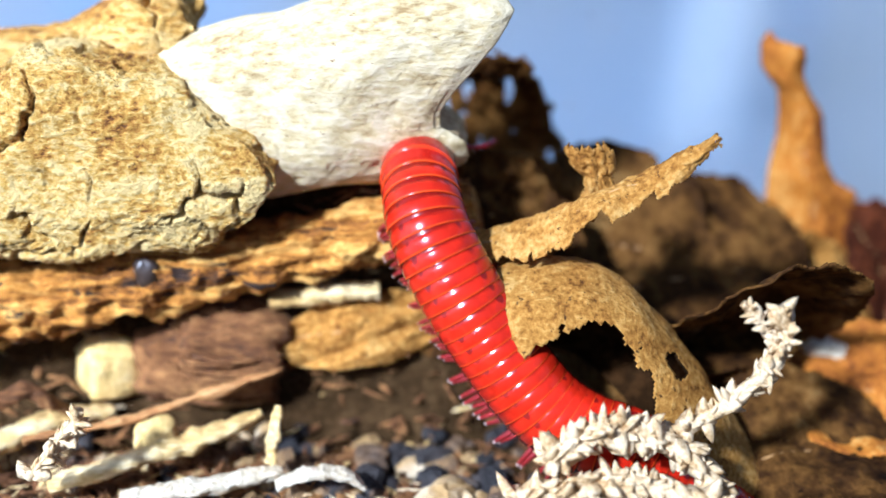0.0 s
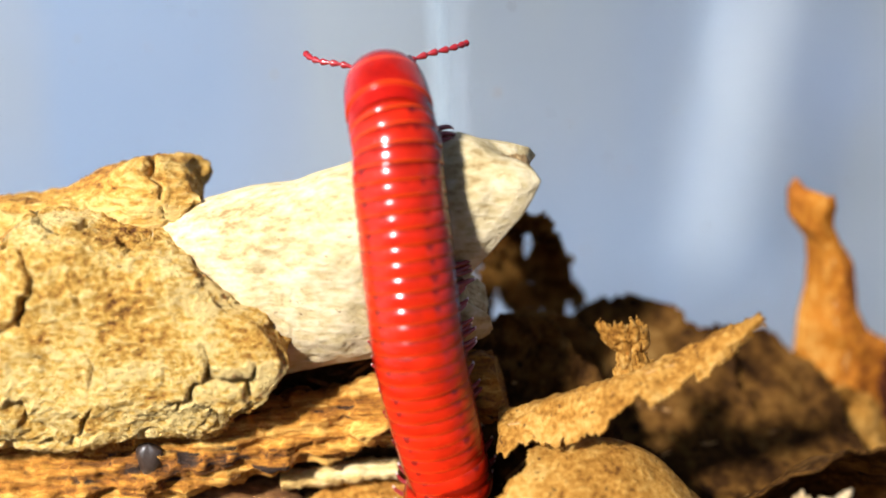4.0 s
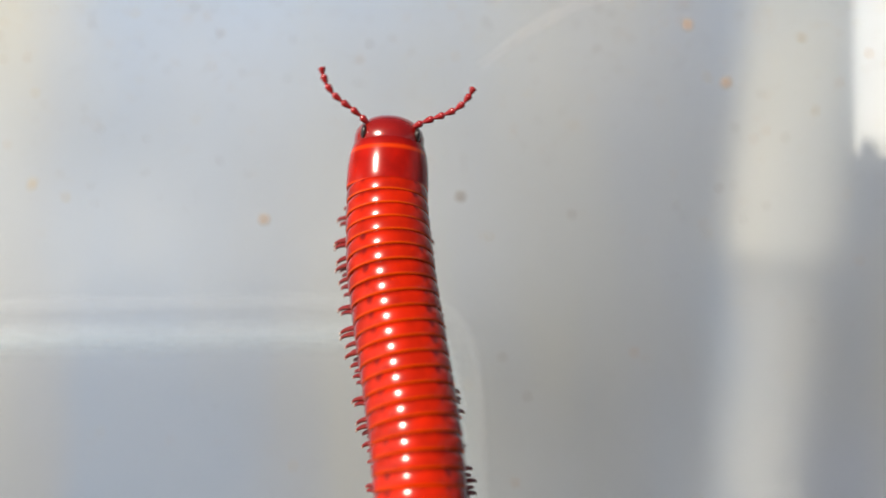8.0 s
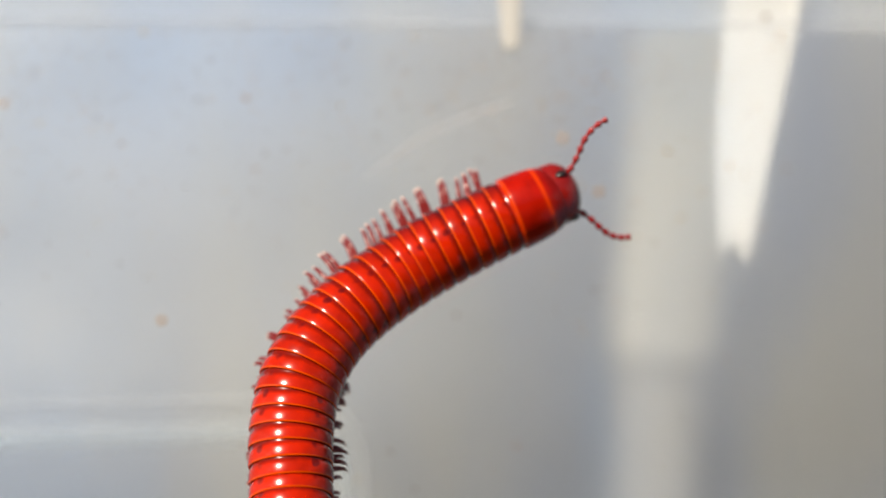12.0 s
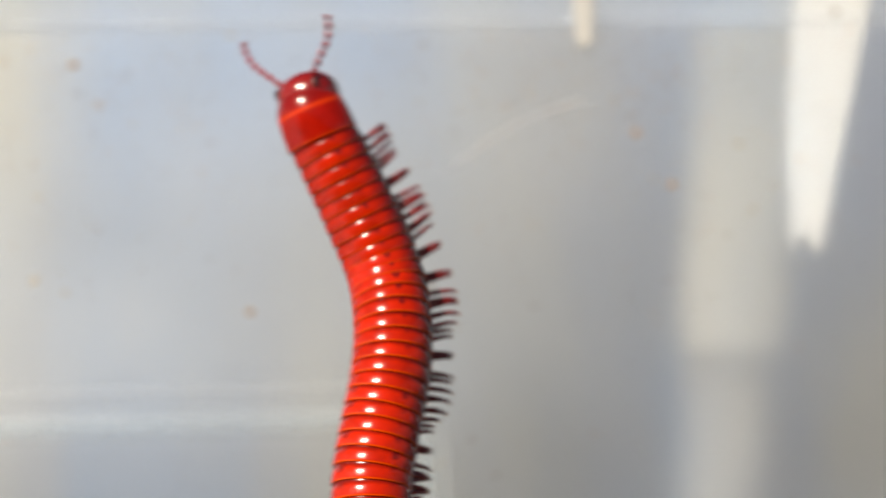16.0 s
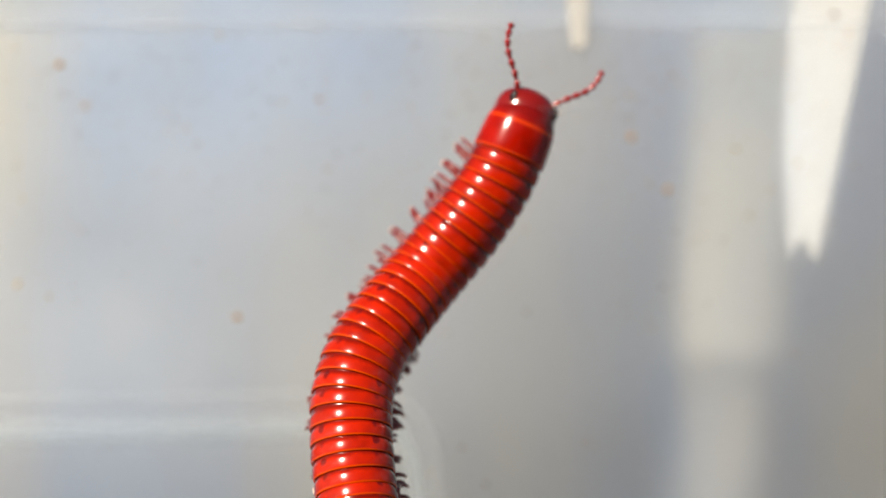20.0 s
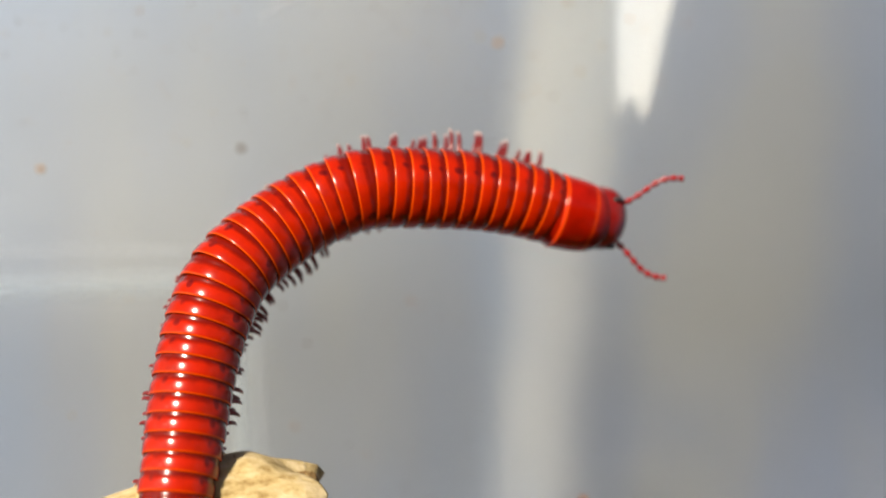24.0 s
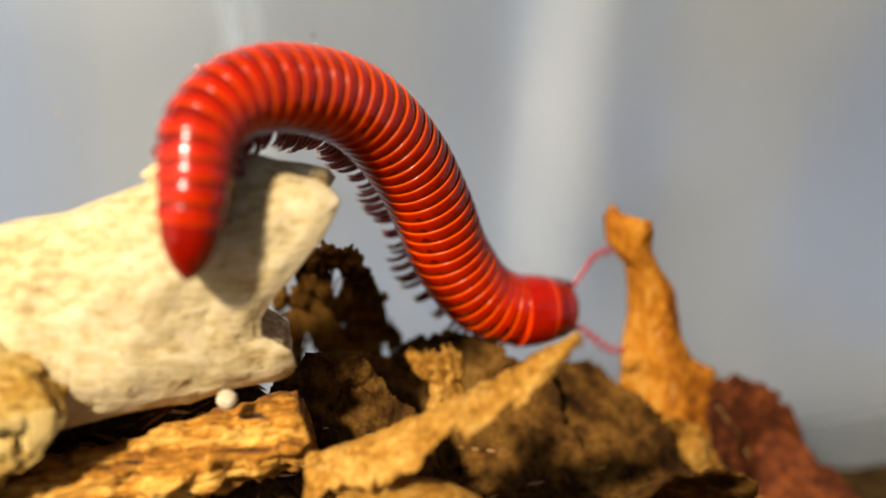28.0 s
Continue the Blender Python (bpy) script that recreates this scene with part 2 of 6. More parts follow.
M_WALL = frosted("frosted_plastic", (0.80, 0.83, 0.86), 0.36)
M_MILK = plastic("milky_plastic", (0.90, 0.88, 0.83), 0.22, 0.45, 0.32)
M_RIM = plastic("rim_plastic", (0.80, 0.83, 0.86), 0.72, 0.6, 0.3)
M_CLEAR = frosted("clear_plastic", (0.80, 0.83, 0.86), 0.06, 0.1)
M_DARK_WALL = organic("dark_unseen_wall", [(0.3, (0.05, 0.045, 0.04)), (0.7, (0.09, 0.08, 0.07))], 5, rough=0.9)
M_RIDGE = rib_plastic("ridge_plastic", (0.80, 0.92, 1.0), 0.56, 0.6, 0.6)
M_RIDGE_FAINT = rib_plastic("faint_ridge_plastic", (0.86, 0.92, 0.97), 0.26, 0.7, 0.6)
M_SOIL = organic("dark_soil", [(0.3, (0.010, 0.005, 0.002)), (0.5, (0.034, 0.018, 0.006)), (0.7, (0.10, 0.056, 0.02))], 260, rough=0.95, rise=0.5, gloss=0.02)


def shaded_paving(name):
    """Stone ground: pale to the west; shade to the east and a blue patch near the tub are put into its colour."""
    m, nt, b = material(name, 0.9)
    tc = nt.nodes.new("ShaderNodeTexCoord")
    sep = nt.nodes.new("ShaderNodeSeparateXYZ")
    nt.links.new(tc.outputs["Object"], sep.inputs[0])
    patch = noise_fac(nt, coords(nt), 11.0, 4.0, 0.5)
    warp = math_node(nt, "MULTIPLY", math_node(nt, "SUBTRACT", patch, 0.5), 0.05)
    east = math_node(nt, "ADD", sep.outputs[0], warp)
    # eastward shade on the ground put into the colour
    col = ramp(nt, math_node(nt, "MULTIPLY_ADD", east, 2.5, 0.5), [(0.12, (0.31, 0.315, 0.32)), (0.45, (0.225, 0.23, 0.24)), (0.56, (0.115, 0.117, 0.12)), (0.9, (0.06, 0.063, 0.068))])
    # blue patch in place of an unidentified bluish thing beyond the tub
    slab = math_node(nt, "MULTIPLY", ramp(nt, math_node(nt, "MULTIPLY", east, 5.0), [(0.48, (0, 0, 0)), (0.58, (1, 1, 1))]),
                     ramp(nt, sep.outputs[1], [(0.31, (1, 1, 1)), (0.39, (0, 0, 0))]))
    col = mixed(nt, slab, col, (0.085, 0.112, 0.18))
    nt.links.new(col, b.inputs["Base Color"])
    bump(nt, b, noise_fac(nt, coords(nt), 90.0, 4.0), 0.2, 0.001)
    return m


M_TABLE = shaded_paving("east_shaded_stone")


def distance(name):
    """Far backdrop: cream and blue patches; the light's falloff downward and to the slate-blue east is put into the
    colour.
    """
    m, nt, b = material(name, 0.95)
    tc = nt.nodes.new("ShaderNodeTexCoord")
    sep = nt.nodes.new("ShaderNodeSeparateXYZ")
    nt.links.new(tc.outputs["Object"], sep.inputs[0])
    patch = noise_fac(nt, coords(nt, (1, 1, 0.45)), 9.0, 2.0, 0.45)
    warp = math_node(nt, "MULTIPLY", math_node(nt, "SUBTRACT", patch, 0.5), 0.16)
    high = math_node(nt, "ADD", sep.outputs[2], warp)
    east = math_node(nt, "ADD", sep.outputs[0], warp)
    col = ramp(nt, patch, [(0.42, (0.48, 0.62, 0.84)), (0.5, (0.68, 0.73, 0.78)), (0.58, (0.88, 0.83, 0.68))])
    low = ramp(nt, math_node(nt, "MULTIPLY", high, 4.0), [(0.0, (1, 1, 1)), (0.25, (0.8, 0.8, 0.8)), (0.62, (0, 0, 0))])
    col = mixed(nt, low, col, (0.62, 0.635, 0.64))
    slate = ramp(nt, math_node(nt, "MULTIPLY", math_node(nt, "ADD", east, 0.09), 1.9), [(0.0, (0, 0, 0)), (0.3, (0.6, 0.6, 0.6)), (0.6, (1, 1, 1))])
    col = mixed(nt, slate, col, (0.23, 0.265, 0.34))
    # lower east painted darker still, to dim the plastic in front of it
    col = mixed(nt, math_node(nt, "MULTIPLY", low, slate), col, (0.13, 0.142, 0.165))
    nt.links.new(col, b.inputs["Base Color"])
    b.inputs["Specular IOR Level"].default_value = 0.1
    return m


M_BACK = distance("far_backdrop")
M_BACK_BLUE = organic("blue_grey_backdrop", [(0.36, (0.19, 0.22, 0.30)), (0.62, (0.27, 0.29, 0.36))], 7, (1, 1, 1), 2, rough=0.9)
M_POST = organic("cream_streak_paint", [(0.35, (0.43, 0.415, 0.36)), (0.65, (0.52, 0.505, 0.44))], 30, (1, 1, 0.2), 4, rough=0.6)
M_BARK = organic("crumbly_bark", [(0.37, (0.15, 0.048, 0.005)), (0.42, (0.48, 0.215, 0.02)), (0.47, (0.68, 0.385, 0.06)), (0.545, (0.85, 0.60, 0.21))], 170, (0.8, 1, 1.5), 9, 0.85, 1.6, (1000, 0.68, (0.20, 0.075, 0.010)), None, even=0.50)
M_SLAB = organic("weathered_bark", [(0.37, (0.09, 0.028, 0.003)), (0.43, (0.40, 0.16, 0.014)), (0.49, (0.62, 0.325, 0.045)), (0.58, (0.80, 0.53, 0.16))], 150, (0.4, 1, 1.8), 9, 0.85, 1.4, (700, 0.68, (0.12, 0.045, 0.008)), None, even=0.52)
M_PALE = organic("bleached_wood", [(0.35, (0.28, 0.175, 0.06)), (0.44, (0.50, 0.37, 0.165)), (0.56, (0.66, 0.53, 0.31))], 110, (0.4, 1, 1), 14, 0.85, 0.5, (1700, 0.66, (0.20, 0.115, 0.04)), even=0.42)
M_TWIG = organic("fibrous_twig", [(0.37, (0.025, 0.009, 0.002)), (0.44, (0.22, 0.075, 0.004)), (0.51, (0.42, 0.17, 0.012)), (0.6, (0.66, 0.37, 0.075))], 320, (0.12, 1, 1), 6, 0.85, 1.0, (420, 0.60, (0.03, 0.014, 0.006)))
M_LEAF_TAN = organic("tan_leaf", [(0.34, (0.11, 0.036, 0.004)), (0.42, (0.32, 0.13, 0.012)), (0.51, (0.50, 0.235, 0.032)), (0.62, (0.68, 0.40, 0.10))], 230, (1, 1, 1), 8, 0.8, 0.6, (1300, 0.62, (0.11, 0.045, 0.008)), None, 0.2, 0.28, even=0.42)
M_LEAF_DARK = organic("dark_leaf", [(0.37, (0.010, 0.004, 0.001)), (0.47, (0.055, 0.022, 0.004)), (0.56, (0.15, 0.066, 0.011)), (0.66, (0.26, 0.14, 0.035))], 110, (1, 1, 1), 6, 0.8, 0.5, (380, 0.64, (0.012, 0.005, 0.002)), None, 0.08, 0.3, even=0.55)
M_LEAF_RUST = organic("rust_leaf", [(0.38, (0.16, 0.04, 0.002)), (0.47, (0.40, 0.125, 0.006)), (0.54, (0.53, 0.19, 0.009)), (0.63, (0.64, 0.34, 0.07))], 120, (1, 1, 0.6), 12, 0.75, 0.45, (700, 0.68, (0.15, 0.05, 0.010)), None, 0.25, 0.3)
M_LEAF_UMBER = organic("umber_leaf", [(0.38, (0.04, 0.014, 0.002)), (0.48, (0.16, 0.062, 0.009)), (0.60, (0.34, 0.16, 0.03))], 120, (1, 1, 1), 6, 0.8, 0.5, None, None, 0.1, 0.4, even=0.55)
# near-black inner face: the cavity's shade put into the colour
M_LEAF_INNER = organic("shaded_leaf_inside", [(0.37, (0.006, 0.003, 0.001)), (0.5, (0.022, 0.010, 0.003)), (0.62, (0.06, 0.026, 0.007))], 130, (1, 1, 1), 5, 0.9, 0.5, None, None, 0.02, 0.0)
M_LEAF_RED = organic("dark_red_leaf", [(0.40, (0.02, 0.005, 0.002)), (0.5, (0.075, 0.018, 0.005)), (0.6, (0.17, 0.045, 0.010))], 150, (1, 1, 1), 8, 0.8, 0.5, None, None, 0.08, 0.1)
M_VEIN = plain("leaf_vein", (0.42, 0.22, 0.06), 0.75)
M_TAIL = shell_material("tail_cuticle", (0.26, 0.004, 0.0006), (0.26, 0.004, 0.0006), (0.05, 0.004, 0.006), 0.0034, False, (9.0, 0.1))
M_MOSS = organic("dry_moss", [(0.38, (0.32, 0.17, 0.05)), (0.46, (0.56, 0.37, 0.16)), (0.56, (0.74, 0.56, 0.32))], 420, rough=0.85, rise=0.3, through_light=0.2)
M_STONE_YELLOW = organic("yellow_stone", [(0.34, (0.52, 0.33, 0.10)), (0.48, (0.76, 0.50, 0.14)), (0.62, (0.86, 0.64, 0.26))], 320, rough=0.8, rise=0.8)
M_GRAVEL = organic("gravel", [(0.2, (0.015, 0.012, 0.011)), (0.38, (0.04, 0.031, 0.026)), (0.54, (0.11, 0.062, 0.027)), (0.68, (0.30, 0.18, 0.06)), (0.88, (0.52, 0.43, 0.29))], 130, fine=4, rough=0.8, rise=0.4, gloss=0.25, vary=0.6)
M_CHIP = organic("brown_chip", [(0.36, (0.032, 0.011, 0.003)), (0.48, (0.14, 0.053, 0.010)), (0.6, (0.30, 0.14, 0.036))], 180, (0.35, 1, 1), 7, 0.85, 1.2)
M_STICK = organic("straw_stick", [(0.36, (0.30, 0.16, 0.035)), (0.48, (0.60, 0.39, 0.12)), (0.62, (0.76, 0.60, 0.32))], 260, (0.3, 1, 1), 7, 0.75, 0.9)
M_RED_STICK = organic("reddish_stick", [(0.36, (0.14, 0.05, 0.012)), (0.5, (0.34, 0.15, 0.035)), (0.62, (0.50, 0.27, 0.09))], 240, (0.3, 1, 1), 7, 0.75, 0.8)
M_BROKEN = organic("broken_wood", [(0.38, (0.16, 0.08, 0.025)), (0.5, (0.42, 0.26, 0.10)), (0.6, (0.66, 0.48, 0.24))], 260, (1, 1, 1), 6, 0.9, 1.0)
M_WHITE = organic("chalky_white", [(0.36, (0.36, 0.25, 0.13)), (0.46, (0.64, 0.51, 0.32)), (0.6, (0.76, 0.65, 0.46))], 400, rough=0.75, rise=1.0)
M_DIRT = plain("dirt_speck", (0.16, 0.10, 0.05), 0.8, 0.0, 0.5, 200.0)
M_DIRT_AMBER = plain("amber_speck", (0.50, 0.26, 0.06), 0.7, 0.0, 0.3, 200.0)
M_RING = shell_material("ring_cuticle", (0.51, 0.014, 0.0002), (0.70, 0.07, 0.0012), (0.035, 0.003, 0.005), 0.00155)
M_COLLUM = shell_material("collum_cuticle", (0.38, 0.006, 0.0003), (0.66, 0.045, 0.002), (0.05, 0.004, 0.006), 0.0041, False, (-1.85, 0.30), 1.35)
M_HEAD = plain("head_cuticle", (0.22, 0.006, 0.003), 0.22, 0.6, 0.3, 500.0)
M_EYE = plain("eye_patch", (0.012, 0.006, 0.006), 0.35, 0.3)
M_LEG = plain("leg_cuticle", (0.19, 0.009, 0.009), 0.3, 0.15, 0.3, 900.0)
M_ANTENNA = plain("antenna_cuticle", (0.30, 0.012, 0.014), 0.25, 0.5, 0.3, 900.0)
M_CLAW = plain("pale_claw", (0.74, 0.54, 0.46), 0.4)


# ---- mesh helpers (millimetres in, metres out) ----
def mesh_object(name, verts, faces, mat, parent=None, label="", smooth=True, mats=None, face_mats=None):
    me = bpy.data.meshes.new(name)
    me.from_pydata([(v[0] * MM, v[1] * MM, v[2] * MM) for v in verts], [], faces)
    for m in mats or (mat,):
        me.materials.append(m)
    if face_mats:
        me.polygons.foreach_set("material_index", face_mats)
    me.polygons.foreach_set("use_smooth", [smooth] * len(me.polygons))
    me.update()
    ob = new(name, me)
    if parent:
        ob.parent = parent
    if label:
        ob["label"] = label
    return ob


def thing(name, label, category, group="", kind="", loc=(0, 0, 0)):
    ob = tagged(new(name), label, category, group, kind)
    ob.empty_display_size = 0.005
    ob.location = Vector(loc) * MM
    return ob


def spline(points, n):
    """n points and a cubic through the given ones, evenly spaced in length; extra columns are carried along."""
    p = np.array(points, float)
    ext = np.vstack([2 * p[0] - p[1], p, 2 * p[-1] - p[-2]])
    out = []
    for i in range(len(p) - 1):
        a, b, c, d = ext[i:i + 4]
        for u in np.linspace(0, 1, 12, endpoint=False):
            out.append(0.5 * (2 * b + (c - a) * u + (2 * a - 5 * b + 4 * c - d) * u * u + (3 * b - a - 3 * c + d) * u ** 3))
    out.append(p[-1])
    out = np.array(out)
    s = np.concatenate([[0], np.cumsum(np.linalg.norm(np.diff(out[:, :3], axis=0), axis=1))])
    t = np.linspace(0, s[-1], n)
    return np.stack([np.interp(t, s, out[:, k]) for k in range(p.shape[1])], 1)


def nz(p, scale, octaves=4):
    """Fractal noise, about -1 to 1, features of the given size in mm."""
    return noise.fractal(Vector(p) / scale, 1.0, 2.0, octaves)


def sweep(points, rings, segs, squash=1.0, rough=0.0, size=3.0, ridges=None, seed=0.0, end_in=0.0, twist=0.0):
    """A closed, lumpy tube through points (x, y, z, radius). squash: height over width. Returns verts, faces."""
    c = spline(points, rings)
    tang = np.gradient(c[:, :3], axis=0)
    verts, faces = [], []
    for i in range(rings):
        t = Vector(tang[i]).normalized()
        side = t.cross(Vector((0, 0, 1)))
        side = side.normalized() if side.length > 1e-4 else Vector((1, 0, 0))
        up = side.cross(t)
        for k in range(segs):
            a = 2 * math.pi * k / segs + twist * i / rings
            r = c[i, 3]
            d = side * math.cos(a) + up * math.sin(a) * squash
            p = Vector(c[i, :3]) + d * r
            if ridges:
                r += ridges[1] * math.sin(a * ridges[0] + 2.5 * nz((c[i, 0] * 0.3 + seed, a, 0), 2.0, 2))
            if rough:
                r += rough * nz(p + Vector((seed, seed, 0)), size, 5)
            verts.append(Vector(c[i, :3]) + d * r)
    for i in range(rings - 1):
        for k in range(segs):
            k2 = (k + 1) % segs
            faces.append((i * segs + k, i * segs + k2, (i + 1) * segs + k2, (i + 1) * segs + k))
    for end, i in ((0, 0), (1, rings - 1)):
        mid = len(verts)
        t = Vector(tang[i]).normalized() * (1 if end else -1)
        verts.append(Vector(c[i, :3]) - t * end_in)
        for k in range(segs):
            k2 = (k + 1) % segs
            faces.append((mid, i * segs + k, i * segs + k2) if end else (mid, i * segs + k2, i * segs + k))
    return verts, faces


def lump(centre, radii, seed, n=14, rough=0.25, flat=0.0):
    """An uneven pebble or chip. Returns verts, faces."""
    verts, faces = [], []
    for i in range(n + 1):
        th = math.pi * i / n
        for k in range(2 * n):
            ph = math.pi * k / n
            d = Vector((math.sin(th) * math.cos(ph), math.sin(th) * math.sin(ph), math.cos(th)))
            q = Vector([math.copysign(abs(x) ** (1 - flat), x) for x in d])
            f = 1 + rough * nz(d + Vector((seed, 0, seed)), 1.1, 4)
            verts.append(Vector([centre[j] + q[j] * radii[j] * f for j in range(3)]))
    for i in range(n):
        for k in range(2 * n):
            k2 = (k + 1) % (2 * n)
            faces.append((i * 2 * n + k, (i + 1) * 2 * n + k, (i + 1) * 2 * n + k2, i * 2 * n + k2))
    return verts, faces


def sheet(shape, nu, nv, inside, thick=0.25):
    """A thin leaf with two faces and an edge. shape(u, v) gives a point, inside(u, v) > 0 keeps it; holes and torn edges come from it."""
    grid = {}
    verts, faces, sides = [], [], []
    pts = [[Vector(shape(i / nu, j / nv)) for j in range(nv + 1)] for i in range(nu + 1)]
    keep = [[inside((i + 0.5) / nu, (j + 0.5) / nv) > 0 for j in range(nv)] for i in range(nu)]

    def vid(i, j, s):
        if (i, j, s) not in grid:
            a = pts[min(i + 1, nu)][j] - pts[max(i - 1, 0)][j]
            b = pts[i][min(j + 1, nv)] - pts[i][max(j - 1, 0)]
            n = a.cross(b)
            n = n.normalized() if n.length > 1e-9 else Vector((0, 0, 1))
            grid[(i, j, s)] = len(verts)
            verts.append(pts[i][j] + n * thick * s * 0.5)
        return grid[(i, j, s)]

    for i in range(nu):
        for j in range(nv):
            if not keep[i][j]:
                continue
            q = ((i, j), (i + 1, j), (i + 1, j + 1), (i, j + 1))
            faces.append([vid(a, b, 1) for a, b in q])
            faces.append([vid(a, b, -1) for a, b in reversed(q)])
            sides += [0, 1]
            for (da, db), (e0, e1) in (((0, -1), (0, 1)), ((1, 0), (1, 2)), ((0, 1), (2, 3)), ((-1, 0), (3, 0))):
                a, b = i + da, j + db
                if not (0 <= a < nu and 0 <= b < nv and keep[a][b]):
                    p, r = q[e0], q[e1]
                    faces.append([vid(*p, -1), vid(*r, -1), vid(*r, 1), vid(*p, 1)])
                    sides.append(0)
    return verts, faces, sides


# ---- the container ----
def wall_y(z):
    """Inner face of the back wall, which leans outward."""
    return 137.4 + 0.08 * z


X0, X1, YF, ZB = -92.0, 112.0, -125.0, -9.0
LEAN = 0.08


def outline(z, out=0.0, radius=22.0, n=14):
    """The container's rounded rectangle at height z, grown by out; runs anticlockwise from the right side."""
    g = LEAN * z + out
    x0, x1, y0, y1 = X0 - g, X1 + g, YF - g, 137.4 + g
    r = radius + out
    pts = [(x1, 50, z)]
    for cx, cy, a0 in ((x1 - r, y1 - r, 0), (x0 + r, y1 - r, 90), (x0 + r, y0 + r, 180), (x1 - r, y0 + r, 270)):
        for i in range(n + 1):
            a = radians(a0 + 90 * i / n)
            pts.append((cx + r * math.cos(a), cy + r * math.sin(a), z))
        if a0 == 90:
            pts.append((x0, 50, z))
    return pts


def loft(rings, close=False):
    n = len(rings[0])
    verts = [p for r in rings for p in r]
    faces = []
    m = len(rings)
    for i in range(m if close else m - 1):
        j = (i + 1) % m
        for k in range(n):
            k2 = (k + 1) % n
            faces.append((i * n + k, i * n + k2, j * n + k2, j * n + k))
    return verts, faces


tub = thing("plastic_tub", "frosted clear plastic storage tub, open at the top, dirty inside", "tub", kind="structure")
heights = [ZB, 10, 30, 50, 70, 90, 104.6, 114.8]
vs, fs = loft([outline(z) for z in heights] + [outline(z, 1.4) for z in reversed(heights)], close=True)
pane = mesh_object("tub_wall", vs, fs, M_WALL, tub, mats=(M_WALL, M_CLEAR), face_mats=[1 if sum(vs[i][1] for i in q) / 4 < 49 else 0 for q in fs])
pane.visible_shadow = False
base_in, base_out = outline(ZB, -0.5), outline(ZB, 1.4)
n0 = len(base_in)
vs = base_in + [(x, y, ZB - 1.5) for x, y, z in base_in]
fs = [list(range(n0)), list(range(2 * n0 - 1, n0 - 1, -1))] + [(k, n0 + k, n0 + (k + 1) % n0, (k + 1) % n0) for k in range(n0)]
mesh_object("tub_base", vs, fs, M_WALL, tub, smooth=False)
# stepped rim: a ledge that juts out above the wall, then an upright lip
rim = [outline(104.7, 1.5), outline(105.2, 3.3), outline(107.6, 3.6), outline(108.4, 3.7), outline(114.0, 3.9), outline(114.9, 4.6), outline(115.0, 6.2),
       outline(114.0, 6.2), outline(106.6, 5.6), outline(104.7, 4.6)]
vs, fs = loft(rim, close=True)
lip = mesh_object("tub_rim", vs, fs, M_RIM, tub, "milky stepped plastic rim")
lip.visible_shadow = False


def rib(name, rows, depth, mat, label="", n=14):
    """A rounded rib on the inner face of the back wall. rows: (x left, x right, z) from its lower end up, or ((x, z), (x, z)) cross-lines."""
    verts, faces, uvs = [], [], []
    for i, ((xa, za), (xb, zb)) in enumerate(rows):
        for k in range(n + 1):
            u = k / n
            x, z = xa + (xb - xa) * u, za + (zb - za) * u
            verts.append((x, wall_y(z) - 0.03 - depth * math.sin(math.pi * u) ** 1.2, z))
    for i in range(len(rows) - 1):
        for k in range(n):
            faces.append((i * (n + 1) + k, i * (n + 1) + k + 1, (i + 1) * (n + 1) + k + 1, (i + 1) * (n + 1) + k))
            a, b = i / (len(rows) - 1), (i + 1) / (len(rows) - 1)
            uvs += [(k / n, a), ((k + 1) / n, a), ((k + 1) / n, b), (k / n, b)]
    ob = mesh_object(name, verts, faces, mat, tub, label)
    layer = ob.data.uv_layers.new(name="along")
    for i, w in enumerate(uvs):
        layer.data[i].uv = w
    ob.visible_shadow = False
    return ob


def ridge(path, width, depth, mat, label=""):
    c = spline([(x, 0, z, 0) for x, z in path], 90)
    t = np.gradient(c[:, :3], axis=0)
    rows = []
    for p, d in zip(c, t):
        d = d / np.linalg.norm(d)
        rows.append(((p[0] + d[2] * width / 2, p[2] - d[0] * width / 2), (p[0] - d[2] * width / 2, p[2] + d[0] * width / 2)))
    return rib("panel_ridge", rows, depth, mat, label)


# moulded panel on the back wall with a rounded corner: a strong ridge and a faint one around it
ridge([(5.4, -8), (5.2, 20), (4.8, 40), (4.3, 49), (3.7, 52.4), (2.2, 54.8), (0.0, 55.8), (-4.0, 56.0), (-12, 55.9), (-30, 55.9), (-60, 55.9), (-86, 55.9)], 4.6, 0.7, M_RIDGE, "rounded pale moulded ridge")
ridge([(7.6, -8), (7.4, 20), (7.0, 40), (6.6, 51), (5.6, 55.6), (3.4, 58.4), (0.0, 59.5), (-4.0, 59.8), (-12, 59.8), (-30, 59.8), (-60, 59.8), (-86, 59.8)], 2.4, 0.3, M_RIDGE_FAINT)

# the step below the rim
ridge([(100, 104.9), (60, 104.9), (20, 104.9), (-20, 104.9), (-60, 104.9), (-86, 104.9)], 1.3, 0.35, M_RIDGE_FAINT, "fine moulded line below the rim")


# a long pale scuff high on the wall
scuff = spline([(7.2, 0, 86.3, 0), (16.2, 0, 92.1, 0), (25.3, 0, 95.3, 0)], 40)
rib("scuff_mark", [((p[0] - 0.5 * w, p[2] + 0.8 * w), (p[0] + 0.5 * w, p[2] - 0.8 * w)) for p, w in zip(scuff, [0.5 + 0.7 * math.sin(math.pi * i / 39) for i in range(40)])], 0.02,
    rib_plastic("scuffed_plastic", (0.93, 0.90, 0.90), 0.20, 0.75, 0.5), "pale scuff on the plastic")


